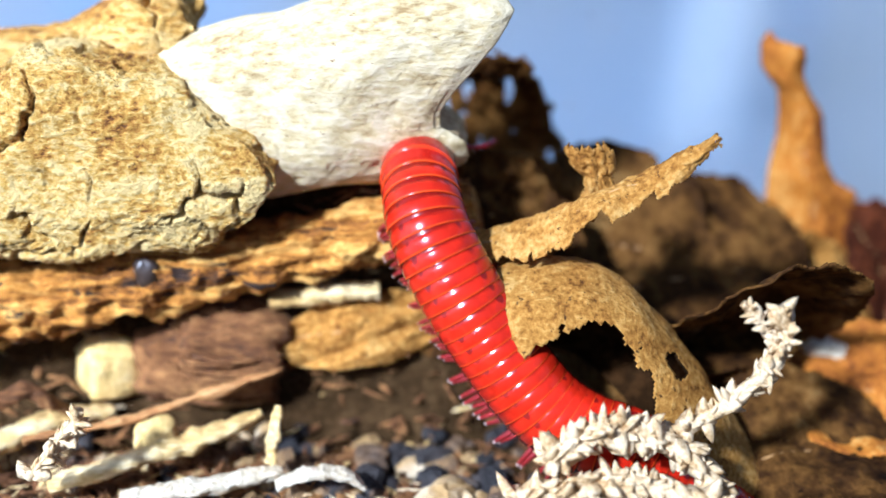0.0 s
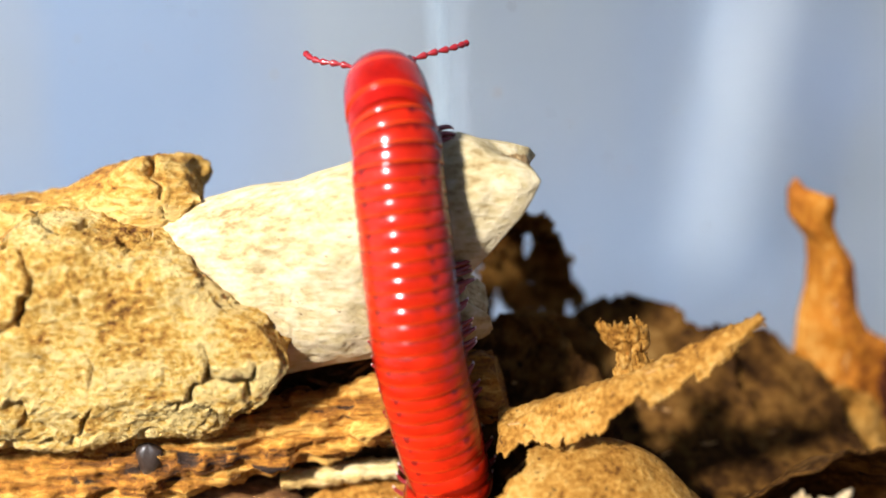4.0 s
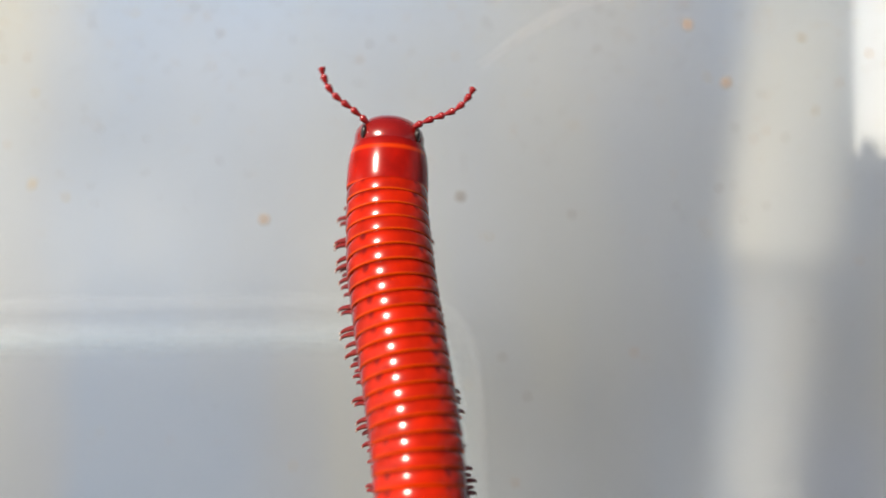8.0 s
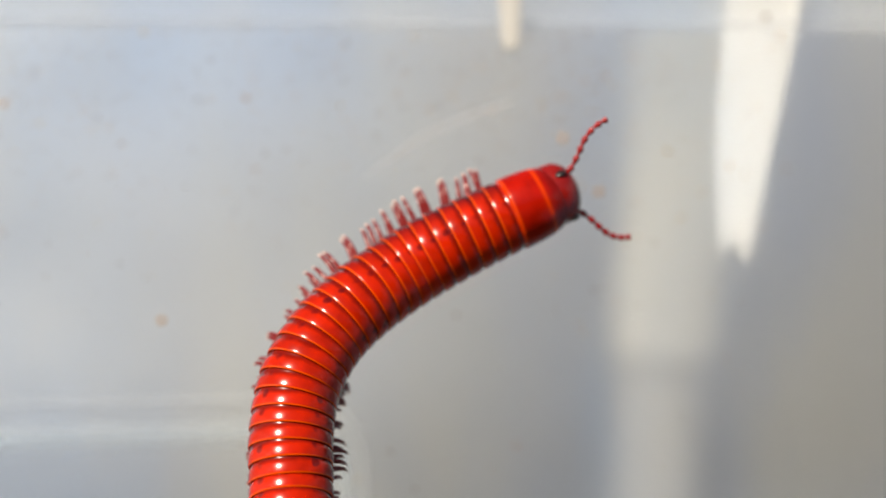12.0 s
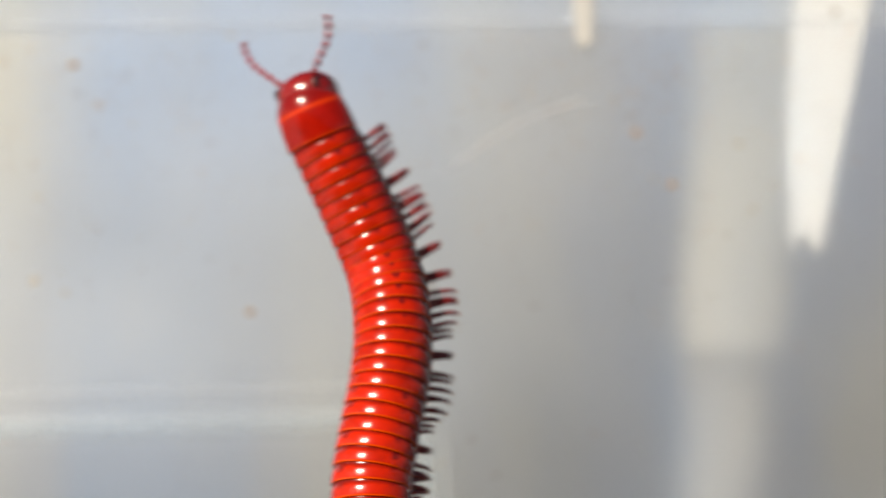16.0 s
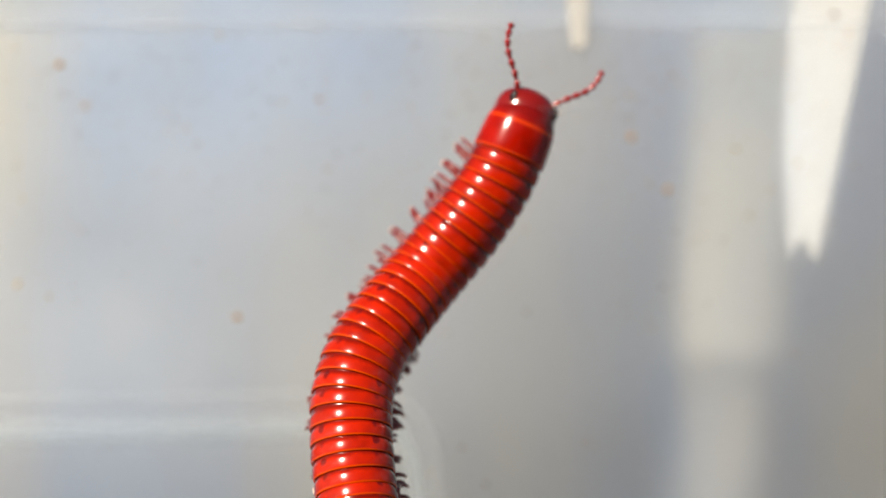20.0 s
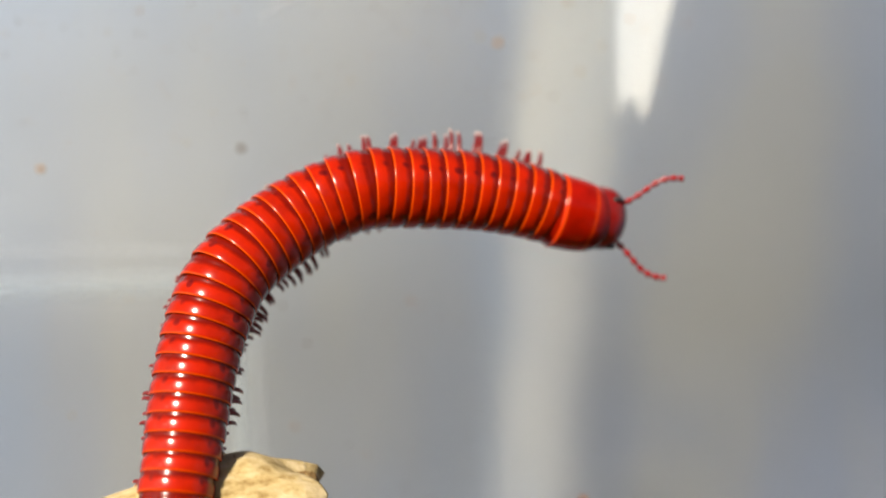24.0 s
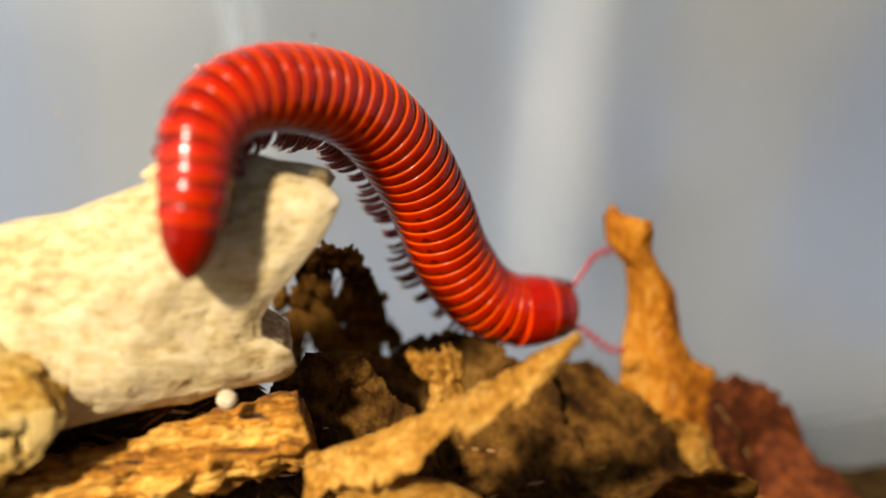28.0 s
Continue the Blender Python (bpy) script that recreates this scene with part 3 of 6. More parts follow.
def wall_plate(name, pts, y_off, thick, mat, label=""):
    """A flat moulded piece just outside the back wall, outline in (x, z)."""
    n = len(pts)
    verts = [(x, wall_y(z) + y_off, z) for x, z in pts] + [(x, wall_y(z) + y_off + thick, z) for x, z in pts]
    faces = [list(range(n))[::-1], list(range(n, 2 * n))] + [(k, (k + 1) % n, n + (k + 1) % n, n + k) for k in range(n)]
    ob = mesh_object(name, verts, faces, mat, tub, label, smooth=False)
    bv = ob.modifiers.new("edge", "BEVEL")
    bv.width, bv.segments = 0.0004, 2
    return ob


wall_plate("rim_peg", [(23.4, 110), (26.5, 110), (26.1, 102.2), (25.7, 101.5), (24.4, 101.5), (24.0, 102.2)], -1.3, 1.2, M_MILK, "short white moulded peg under the rim")
wall_plate("lid_clip", [(54.0, 112), (64.0, 112), (62.0, 103), (59.2, 92), (55.1, 75.6), (54.4, 75.1), (53.9, 77.0), (52.9, 77.7), (52.1, 77.1), (51.9, 75.4), (51.5, 75.8),
           (51.4, 86), (51.6, 94), (52.8, 104)], 1.7, 1.2, M_MILK, "white forked plastic lid clip")
wall_plate("lid_clip", [(-90.5, 112), (-77.0, 112), (-76.8, 96), (-78.0, 86), (-80.5, 79), (-83.5, 76.4), (-86.5, 79), (-89.0, 88)], 1.7, 1.2, M_MILK, "white rounded plastic lid clip")

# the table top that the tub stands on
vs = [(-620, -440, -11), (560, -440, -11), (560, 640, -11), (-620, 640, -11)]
tagged(mesh_object("ground", vs, [(0, 1, 2, 3)], M_TABLE, smooth=False), "grey stone ground under the tub, its eastward shade put into the colour", "ground", kind="structure")
def backdrop_wall(a, b, name, mat, top=380):
    """A straight plain wall 40 mm thick from a to b, added round the tub."""
    (ax, ay), (bx, by) = a, b
    n = Vector((by - ay, ax - bx, 0)).normalized() * -40
    vs = [(ax, ay, -11), (bx, by, -11), (bx, by, top), (ax, ay, top)]
    vs += [(x + n.x, y + n.y, z) for x, y, z in vs]
    tagged(mesh_object(name, vs, [(0, 1, 2, 3), (7, 6, 5, 4)] + [(k, 4 + k, 4 + (k + 1) % 4, (k + 1) % 4) for k in range(4)], mat, smooth=False),
           "plain wall added round the tub as background and to set the fill light", "backdrop", kind="structure")


# added walls: the pale one brightens the back plastic, the blue one its right side
backdrop_wall((-620, 600), (520, 600), "backdrop", M_BACK)
backdrop_wall((520, 600), (520, -400), "backdrop", M_BACK_BLUE)
# unseen dark wall behind the camera, added to cut the fill light
backdrop_wall((520, -400), (-620, -400), "backdrop", M_DARK_WALL, 280)


def board(name, foot, top, width, mat, parent):
    """A slim upright board with rounded edges."""
    verts = []
    for x, y, z in (foot, top):
        for k in range(12):
            t = 2 * math.pi * k / 12
            verts.append((x + math.copysign(abs(math.cos(t)) ** 0.5, math.cos(t)) * width / 2, y + math.sin(t) * 3.0, z))
    faces = [(k, (k + 1) % 12, 12 + (k + 1) % 12, 12 + k) for k in range(12)] + [list(range(11, -1, -1)), list(range(12, 24))]
    mesh_object(name, verts, faces, mat, parent, smooth=False)


# board added for the bright upright streak; greyer leg paints its fading lower end
streak_stand = thing("post", "cream board and dimmer leg added behind the tub as a bright upright streak", "post")
board("leg", (54.0, 199, -11), (59.2, 199, 64), 14, plain("dim_leg_paint", (0.32, 0.315, 0.29), 0.7, 0.0, 0.1, 40.0), streak_stand)
board("panel", (58.8, 197, 58), (69.0, 199, 184), 17.5, M_POST, streak_stand)


# specks of dirt on the back wall
rng = random.Random(5)
vs, fs = [], []
vs2, fs2 = [], []
pale_v, pale_f = [], []
for i in range(3600):
    z = 113 - abs(rng.gauss(0, 17)) if i < 3200 else rng.uniform(4, 104)
    x = rng.uniform(-62, 62)
    if rng.random() < 0.35:
        x = rng.gauss(30, 16) if rng.random() < 0.6 else rng.gauss(-30, 9)
    if not -80 < x < 60 or z < 0 or z > 104.4:
        continue
    r = 0.09 * math.exp(rng.gauss(0, 0.45))
    big = rng.random() < 0.045
    r *= 1.2 if big else 1
    r = min(r, 0.5)
    V, F = (vs2, fs2) if big or rng.random() < 0.3 else (vs, fs)
    a, e = rng.gauss(1.95, 0.3), rng.uniform(0.3, 0.8)
    b0 = len(V)
    for k in range(6):
        t = k * math.pi / 3
        q = (math.cos(t) * r, math.sin(t) * r * e)
        dx, dz = q[0] * math.cos(a) - q[1] * math.sin(a), q[0] * math.sin(a) + q[1] * math.cos(a)
        V.append((x + dx, wall_y(z + dz) + 0.02, z + dz))
    V.append((x, wall_y(z) - r * 0.5, z))
    F += [(b0 + k, b0 + (k + 1) % 6, b0 + 6) for k in range(6)]
for i in range(260):
    x, z = rng.uniform(-70, 58), 104 - abs(rng.gauss(0, 26))
    if z < 5:
        continue
    r, a = 0.085 * math.exp(rng.gauss(0, 0.5)), rng.uniform(0, 3.14)
    b0 = len(pale_v)
    for k in range(6):
        t = k * math.pi / 3
        q = (math.cos(t) * r * 1.6, math.sin(t) * r * 0.7)
        dx, dz = q[0] * math.cos(a) - q[1] * math.sin(a), q[0] * math.sin(a) + q[1] * math.cos(a)
        pale_v.append((x + dx, wall_y(z + dz) + 0.02, z + dz))
    pale_v.append((x, wall_y(z) - r * 0.5, z))
    pale_f += [(b0 + k, b0 + (k + 1) % 6, b0 + 6) for k in range(6)]
tagged(mesh_object("pale_flecks", pale_v, pale_f, M_WHITE), "tiny whitish flecks stuck to the tub's back wall", "dirt", kind="stuff")
tagged(mesh_object("dirt_specks", vs, fs, M_DIRT), "tiny dark dirt specks stuck to the tub's back wall", "dirt", kind="stuff")
tagged(mesh_object("amber_specks", vs2, fs2, M_DIRT_AMBER), "tiny amber crumbs stuck to the tub's back wall", "dirt", kind="stuff")
for x, z, r, m in ((-38.5, 100.0, 0.5, M_DIRT_AMBER), (35.6, 84.1, 0.42, M_DIRT_AMBER), (-17.2, 69.2, 0.45, M_DIRT_AMBER), (-7.2, 95.6, 0.3, M_DIRT_AMBER), (5.1, 71.5, 0.45, M_DIRT), (57.5, 106.0, 0.4, M_DIRT)):
    v, f = lump((x, wall_y(z) - 0.2, z), (r, 0.35, r * 0.8), x, 8)
    tagged(mesh_object("crumb", v, f, m), "small crumb of dirt stuck to the plastic wall", "crumb", "crumbs on the wall")


# ---- the substrate ----
def soil_z(x, y):
    return (1.6 * nz((x, y, 0), 22, 3) + 0.5 * nz((x, y, 7), 4, 3) - 1.5
            + 27.0 * (1 / (1 + math.exp((x - 9) / 1.5))) * math.exp(-((y - 108) / 5.5) ** 2) - 4.5 * max(0, min(1, (y - 118) / 16)))


nx, ny = 200, 180
vs = [(-90.5 + 201.5 * i / nx, -122 + 256.5 * j / ny, 0) for i in range(nx + 1) for j in range(ny + 1)]
vs = [(x, y, soil_z(x, y)) for x, y, z in vs]
fs = [(i * (ny + 1) + j, (i + 1) * (ny + 1) + j, (i + 1) * (ny + 1) + j + 1, i * (ny + 1) + j + 1) for i in range(nx) for j in range(ny)]
tagged(mesh_object("floor", vs, fs, M_SOIL), "dark crumbly soil substrate covering the tub's bottom", "soil", kind="structure")

# crumbs of soil: many small grains as one mass
vs, fs = [], []
for i in range(2600):
    x, y = rng.uniform(-60, 60), rng.uniform(70, 132)
    r = 0.35 * math.exp(rng.gauss(0, 0.4))
    c = Vector((x, y, soil_z(x, y) + r * 0.3))
    b0 = len(vs)
    for d in ((1, 0, 0), (0, 1, 0), (-1, 0, 0), (0, -1, 0), (0, 0, 1), (0, 0, -1)):
        vs.append(c + Vector(d) * r * rng.uniform(0.6, 1.3))
    fs += [(b0 + k, b0 + (k + 1) % 4, b0 + 4) for k in range(4)] + [(b0 + (k + 1) % 4, b0 + k, b0 + 5) for k in range(4)]
tagged(mesh_object("soil_crumbs", vs, fs, M_SOIL), "fine dark crumbs scattered over the soil", "soil", kind="stuff")

# litter: fibres and flakes in several tones, each tone one mass
for tone, (m, label, count, size) in enumerate(((M_STICK, "straw-coloured fibres and flakes littered over the soil", 260, 1.0), (M_CHIP, "dark brown bark flakes littered over the soil", 2300, 1.15),
                                                (M_MOSS, "pale dry moss scraps littered over the soil", 110, 1.0))):
    vs, fs = [], []
    for i in range(count):
        x, y = (rng.uniform(-46, 2), rng.uniform(80, 97)) if i % 3 == 0 else (rng.uniform(-48, 50), rng.uniform(76, 126))
        c = Vector((x, y, soil_z(x, y) + rng.uniform(0.1, 0.9)))
        a, tilt = rng.uniform(0, 6.28), rng.gauss(0, 0.35)
        d = Vector((math.cos(a), math.sin(a), tilt)).normalized() * size * rng.uniform(0.6, 2.4)
        s = d.cross(Vector((0, 0, 1))).normalized() * size * rng.uniform(0.12, 0.45)
        n = d.cross(s).normalized() * size * rng.uniform(0.08, 0.25)
        b0 = len(vs)
        vs += [c - d, c + s * 0.9 - d * 0.4, c + s + d * 0.5, c + d, c - s * 0.8 + d * 0.4, c - s - d * 0.5, c + n, c - n]
        for k in range(6):
            fs += [(b0 + k, b0 + (k + 1) % 6, b0 + 6), (b0 + (k + 1) % 6, b0 + k, b0 + 7)]
    tagged(mesh_object("litter", vs, fs, m, smooth=False), label, "litter", kind="stuff")

pebbles = []
for s in range(6):
    v, f = lump((0, 0, 0), (1, rng.uniform(0.7, 0.95), rng.uniform(0.55, 0.8)), 3.7 * s, 7, 0.55, 0.22)
    me = bpy.data.meshes.new("pebble")
    me.from_pydata([q * MM for q in v], [], f)
    me.materials.append(M_GRAVEL)
    me.polygons.foreach_set("use_smooth", [False] * len(me.polygons))
    pebbles.append(me)
for i in range(290):
    x, y = rng.uniform(-42, 26), rng.uniform(77, 99)
    if i < 110:
        x, y = rng.uniform(-14, 16), rng.uniform(80, 97)
    r = 1.05 * math.exp(rng.gauss(0, 0.42))
    ob = tagged(new("pebble", pebbles[i % 6]), "small rounded gravel pebble lying on the soil", "pebble", "gravel on the soil")
    ob.matrix_basis = at(x, y, soil_z(x, y) + r * 0.35, rng.uniform(-30, 30), rng.uniform(-30, 30), rng.uniform(0, 360))
    ob.scale = (r, r, r)

# ---- wood and bark ----
def block(left, mid, ends, rings, segs, power, lean, relief, cap=26, rim=0.8):
    """A piece of wood lying along x from left to its broken end. mid: rows (x, y, z, half depth, half height); ends: rows (z, x) of the
    broken end's outline; power: 1 is a round section, less is boxier. Returns verts, faces and, for each vertex, whether it is on the break."""
    mid, ends = np.array(mid, float), np.array(ends, float)
    most = ends[:, 1].max()
    verts, broken = [], []
    for i in range(rings + cap):
        q = min(1.0, i / (rings - 1))
        size = 1.0 if i < rings else 1.0 - (i - rings + 1) / cap
        xm = left + (most - left) * q
        y, z, ry, rz = (float(np.interp(xm, mid[:, 0], mid[:, k])) for k in (1, 2, 3, 4))
        edge = 1 - 0.07 * math.exp(-(most - xm) / rim)
        for k in range(segs):
            a = 2 * math.pi * k / segs
            c, w = math.cos(a), math.sin(a)
            dy, dz = math.copysign(abs(c) ** power, c) * ry * edge * size, math.copysign(abs(w) ** power, w) * rz * edge * size
            p = Vector((0, y + dy + lean * dz, z + dz))
            p.x = left + (float(np.interp(p.z, ends[:, 0], ends[:, 1])) - left) * q
            out = Vector((0, dy / max(ry, 0.1) ** 2, dz / max(rz, 0.1) ** 2))
            out = out.normalized() if out.length > 1e-6 else Vector((1, 0, 0))
            if q > 0.985:
                out = (out * size + Vector((1.0 if i >= rings else 0.5, 0, 0))).normalized()
            verts.append(p + out * relief(p, i >= rings))
            broken.append(i >= rings)
    faces = [(i * segs + k, i * segs + (k + 1) % segs, (i + 1) * segs + (k + 1) % segs, (i + 1) * segs + k) for i in range(rings + cap - 1) for k in range(segs)]
    return verts, [f[::-1] for f in faces], broken


def bark_relief(seed, plate, steps):
    """Thin layers that break off in terraces, a few narrow cracks between flat plates, and a crumbly grain."""
    def relief(p, end):
        q = Vector((p.x + seed, p.y, p.z))
        level = steps * (nz((q.x * 0.8, q.y, q.z * 1.25), 10.0, 3) + 0.02 * (q.z - 30))
        f = level - math.floor(level)
        terrace = math.floor(level) + min(1.0, f / 0.22)
        w = Vector((q.x, q.y * 0.7, q.z)) + 1.3 * Vector((nz(q, 4, 3), 0, nz(q + Vector((5, 0, 0)), 4, 3)))
        d, c = noise.voronoi(w / plate)
        gap = d[1] - d[0]
        open_crack = max(0.0, min(1.0, 0.55 + 3.0 * nz(q + Vector((0, 9, 0)), 8.0, 2)))
        h = 0.15 * terrace - 0.22 * math.exp(-((f - 0.5) / 0.16) ** 2) * max(0.0, nz(q + Vector((0, 0, 7)), 5.0, 2) + 0.4) - 1.6 * open_crack * math.exp(-(gap / 0.03) ** 2) + 0.19 * nz(q, 0.8, 5)
        h += 0.2 * (noise.cell(c[0] * 7.3) - 0.5) * min(1.0, gap / 0.08)
        return h + (0.9 * nz(q, 3.0, 5) if end else 0.0)
    return relief


def bark_thing(name, label, mat, *shape):
    v, f, broken = block(*shape)
    ob = thing(name, label, "bark")
    mesh_object("bark", v, [q for q in f if not all(broken[i] for i in q)], mat, ob)
    mesh_object("broken_end", v, [q for q in f if all(broken[i] for i in q)], mat, ob, "crumbling broken end")


bark_thing("bark_log", "crumbly yellow-brown chunk of cracked bark", M_BARK, -66,
           [(-66, 104, 25.0, 7, 7.5), (-45, 104, 26.5, 7, 7.6), (-34, 103.6, 27.4, 6.8, 8.0), (-27, 103.4, 28.8, 6.6, 9.2), (-20, 103.2, 29.2, 6.2, 9.2), (-15, 103, 29.0, 5.8, 8.6), (-11, 103, 28.8, 5.4, 8.2)],
           [(18, -17), (21, -16.5), (23.2, -15.4), (25, -12.9), (27, -11.3), (29, -10.8), (30.6, -12.0), (31.6, -12.9), (32.4, -15.0), (33.6, -16.4), (35.2, -17.6), (37, -19.2), (38.2, -21), (40, -23)],
           300, 230, 0.56, 0.24, bark_relief(3.0, 8.5, 7.0))
bark_thing("bark_slab", "rough yellow-brown bark slab behind the larger bark chunk", M_SLAB, -72,
           [(-72, 112.5, 24, 5, 7), (-45, 112, 28.6, 5, 7), (-37, 111.5, 30.8, 5, 6.6), (-30, 111.2, 33.0, 5, 6.4), (-22, 111, 35.2, 5, 6.0), (-17, 111, 36.4, 4.6, 4.8)],
           [(26, -24), (33, -24), (34.4, -23.4), (35.7, -22.0), (36.6, -19.4), (38, -18.7), (39.6, -19.0), (40.6, -19.8), (42, -21.5)],
           260, 150, 0.62, 0.2, bark_relief(41.0, 6.0, 9.0))


def pale_relief(p, end):
    """Worn wood: faint lengthwise grooves that deepen below, pits, a splintered end."""
    groove = nz((p.x * 0.10, p.y * 0.9, p.z * 0.9), 0.8, 4)
    low = max(0.05, min(1.0, (34 - p.z) / 8))
    pit = max(0.0, nz((p.x * 0.6, p.y, p.z), 0.7, 3) - 0.32)
    return 0.45 * nz(p, 7.0, 3) + 0.10 * low * groove - 0.3 * pit + (0.8 * nz(p, 1.8, 5) - 0.7 if end else 0.0)


v, f, broken = block(-44, [(-44, 113.5, 21.0, 4.6, 8.4), (-30, 111.5, 25.0, 4.8, 9.0), (-21.5, 109.0, 28.4, 5.0, 9.0), (-17, 107.5, 30.2, 5.1, 9.2), (-10, 106.2, 32.0, 5.1, 9.7), (-3.2, 105.6, 34.0, 5.1, 10.0), (2, 105.5, 35.6, 5.0, 10.4), (5.2, 105.5, 36.0, 4.9, 10.5), (7.6, 105.5, 36.0, 4.8, 10.0), (9.7, 105.5, 36.2, 4.6, 9.9), (11.3, 105.5, 36.2, 4.2, 9.6)],
                     [(23.6, 1.5), (25.2, 5.0), (27.0, 7.2), (28.6, 7.7), (30.2, 7.4), (31.0, 6.4), (31.8, 5.1), (33.4, 5.1), (36.2, 6.6), (39.6, 9.4), (41.6, 10.8), (43.0, 11.6), (44.0, 10.9), (44.6, 9.6), (45.0, 7.4), (46.0, 6.2)],
                     320, 190, 0.86, 0.0, pale_relief, 24, 0.7)
stub = thing("pale_branch", "smooth bleached cream branch stub with a broken end", "branch")
mesh_object("stem", v, [q for q in f if not all(broken[i] for i in q)], M_PALE, stub)
mesh_object("broken_end", v, [q for q in f if all(broken[i] for i in q)], M_BROKEN, stub, "rough brown broken end")

v, f = sweep([(-74, 97, 8.6, 4.0), (-52, 97.5, 11.5, 4.1), (-38, 98.5, 14.1, 4.1), (-28, 99.5, 15.6, 3.8), (-25, 99.7, 16.2, 4.3), (-22, 99.8, 16.6, 3.6), (-12, 100.5, 18.6, 3.4), (0, 101, 21.2, 3.3), (5.2, 101.2, 22.4, 3.3), (6.6, 101.2, 22.8, 2.9)],
             300, 110, 0.9, 1.0, 2.2, (11, 0.22), 31.0, 0.8)
twig = thing("bark_twig", "yellow-brown fibrous twig with a dark knot", "twig")
mesh_object("stem", v, f, M_TWIG, twig)
v, f = lump((-25.2, 96.4, 18.2), (1.3, 0.9, 1.6), 4.0, 10)
mesh_object("knot", v, f, plain("dark_knot", (0.035, 0.022, 0.015), 0.35, 0.3), twig, "dark shiny knot")


def chip(name, centre, radii, mat, label, category, turn=(0, 0, 0), rough=0.3, flat=0.25, seed=1.0, group=""):
    v, f = lump((0, 0, 0), radii, seed, 22, rough, flat)
    ob = tagged(mesh_object(name, v, f, mat), label, category, group)
    ob.matrix_basis = at(*centre, *turn)
    return ob


brown_chip = chip("bark_chip", (-18.8, 98.5, 6.6), (7.4, 3.4, 4.6), M_CHIP, "dark brown wood chip lying on the soil", "wood chip", (10, 8, 6), 0.6, 0.12, 2.0)
for k in range(9):
    zc, yc = -2.6 + 0.72 * k + 0.2 * math.sin(5 * k), -2.9 - 0.2 * math.cos(3 * k)
    v, f = sweep([(-6.0 + 1.3 * (k % 3), yc + 1.0, zc - 0.2, 0.15), (-2.5, yc, zc, 0.34), (1.5, yc - 0.1, zc + 0.3 * math.sin(2 * k), 0.36), (5.6 - 0.9 * (k % 4), yc + 1.0, zc + 0.2, 0.12)], 30, 8, 0.8, 0.3, 1.2, None, 3.0 * k)
    mesh_object("splinter", v, f, M_CHIP, brown_chip)
chip("yellow_stone", (-30.6, 99.5, 5.6), (3.3, 2.8, 2.9), M_STONE_YELLOW, "angular pale yellow stone on the soil", "stone", (5, 10, 20), 0.26, 0.52, 5.0)
chip("pale_pebble", (-22.6, 92.6, 3.6), (2.2, 1.8, 1.5), M_STONE_YELLOW, "small cream pebble on the soil", "pebble", (0, 0, 30), 0.25, 0.2, 8.0)
chip("white_chip", (45.0, 103, 4.2), (3.6, 1.6, 1.5), M_WHITE, "white chalky chip among the leaves", "chip", (0, 15, -20), 0.2, 0.3, 9.0)
chip("white_bead", (-0.1, 99.0, 26.8), (0.85, 0.85, 0.85), M_WHITE, "tiny round white bead below the pale branch", "bead", (0, 0, 0), 0.06, 0.0, 3.0)

def stick(name, pts, mat, label, seed, segs=14):
    v, f = sweep(pts, 60, segs, 0.8, 0.4, 1.5, (3, 0.15), seed)
    return tagged(mesh_object(name, v, f, mat), label, "stick", "thin sticks on the soil")


stick("thin_stick", [(-37, 89, 4.2, 0.35), (-28, 91, 4.8, 0.42), (-20, 93, 6.6, 0.46), (-12.5, 95, 8.2, 0.3)], M_RED_STICK, "thin reddish-brown stick on the soil", 1.0)
stick("thin_stick", [(-34, 85.5, 1.5, 1.0), (-27, 87.5, 2.6, 1.2), (-19, 90, 4.0, 1.1), (-14.5, 92, 5.0, 0.6)], M_STICK, "straw-yellow stick lying on the soil", 2.0)
stick("thin_stick", [(-27, 84, 1.2, 0.7), (-20, 84.5, 1.9, 1.0), (-15, 85.5, 2.2, 0.9), (-12, 86, 2.6, 0.4)], M_WHITE, "whitish weathered stick on the soil", 3.0)
stick("thin_stick", [(-12.5, 84.5, 2.0, 0.5), (-9.5, 85, 3.0, 0.9), (-6, 85.3, 2.6, 0.7), (-4.2, 84.6, 1.4, 0.3)], M_WHITE, "whitish fibre on the soil", 4.0)
stick("thin_stick", [(-13.4, 88, 2.0, 0.5), (-13.0, 88.4, 5.0, 0.7), (-12.4, 89, 8.0, 0.3)], M_STICK, "short straw-coloured stick standing in the soil", 5.0)
stick("thin_stick", [(-14, 100, 13.0, 1.1), (-8, 100, 13.8, 1.3), (-3, 100, 14.2, 1.0)], M_STICK, "yellow twig stub under the bark twig", 6.0)
stick("thin_stick", [(-45, 92, 3, 0.7), (-38, 93, 7, 0.9), (-34, 94, 4, 0.6)], M_CHIP, "thin dark stick on the soil", 7.0)
stick("thin_stick", [(-44, 88, 2, 1.2), (-36, 93, 3.2, 1.4), (-30, 96, 2.6, 0.8)], M_STICK, "straw-yellow stick lying on the soil", 8.0)


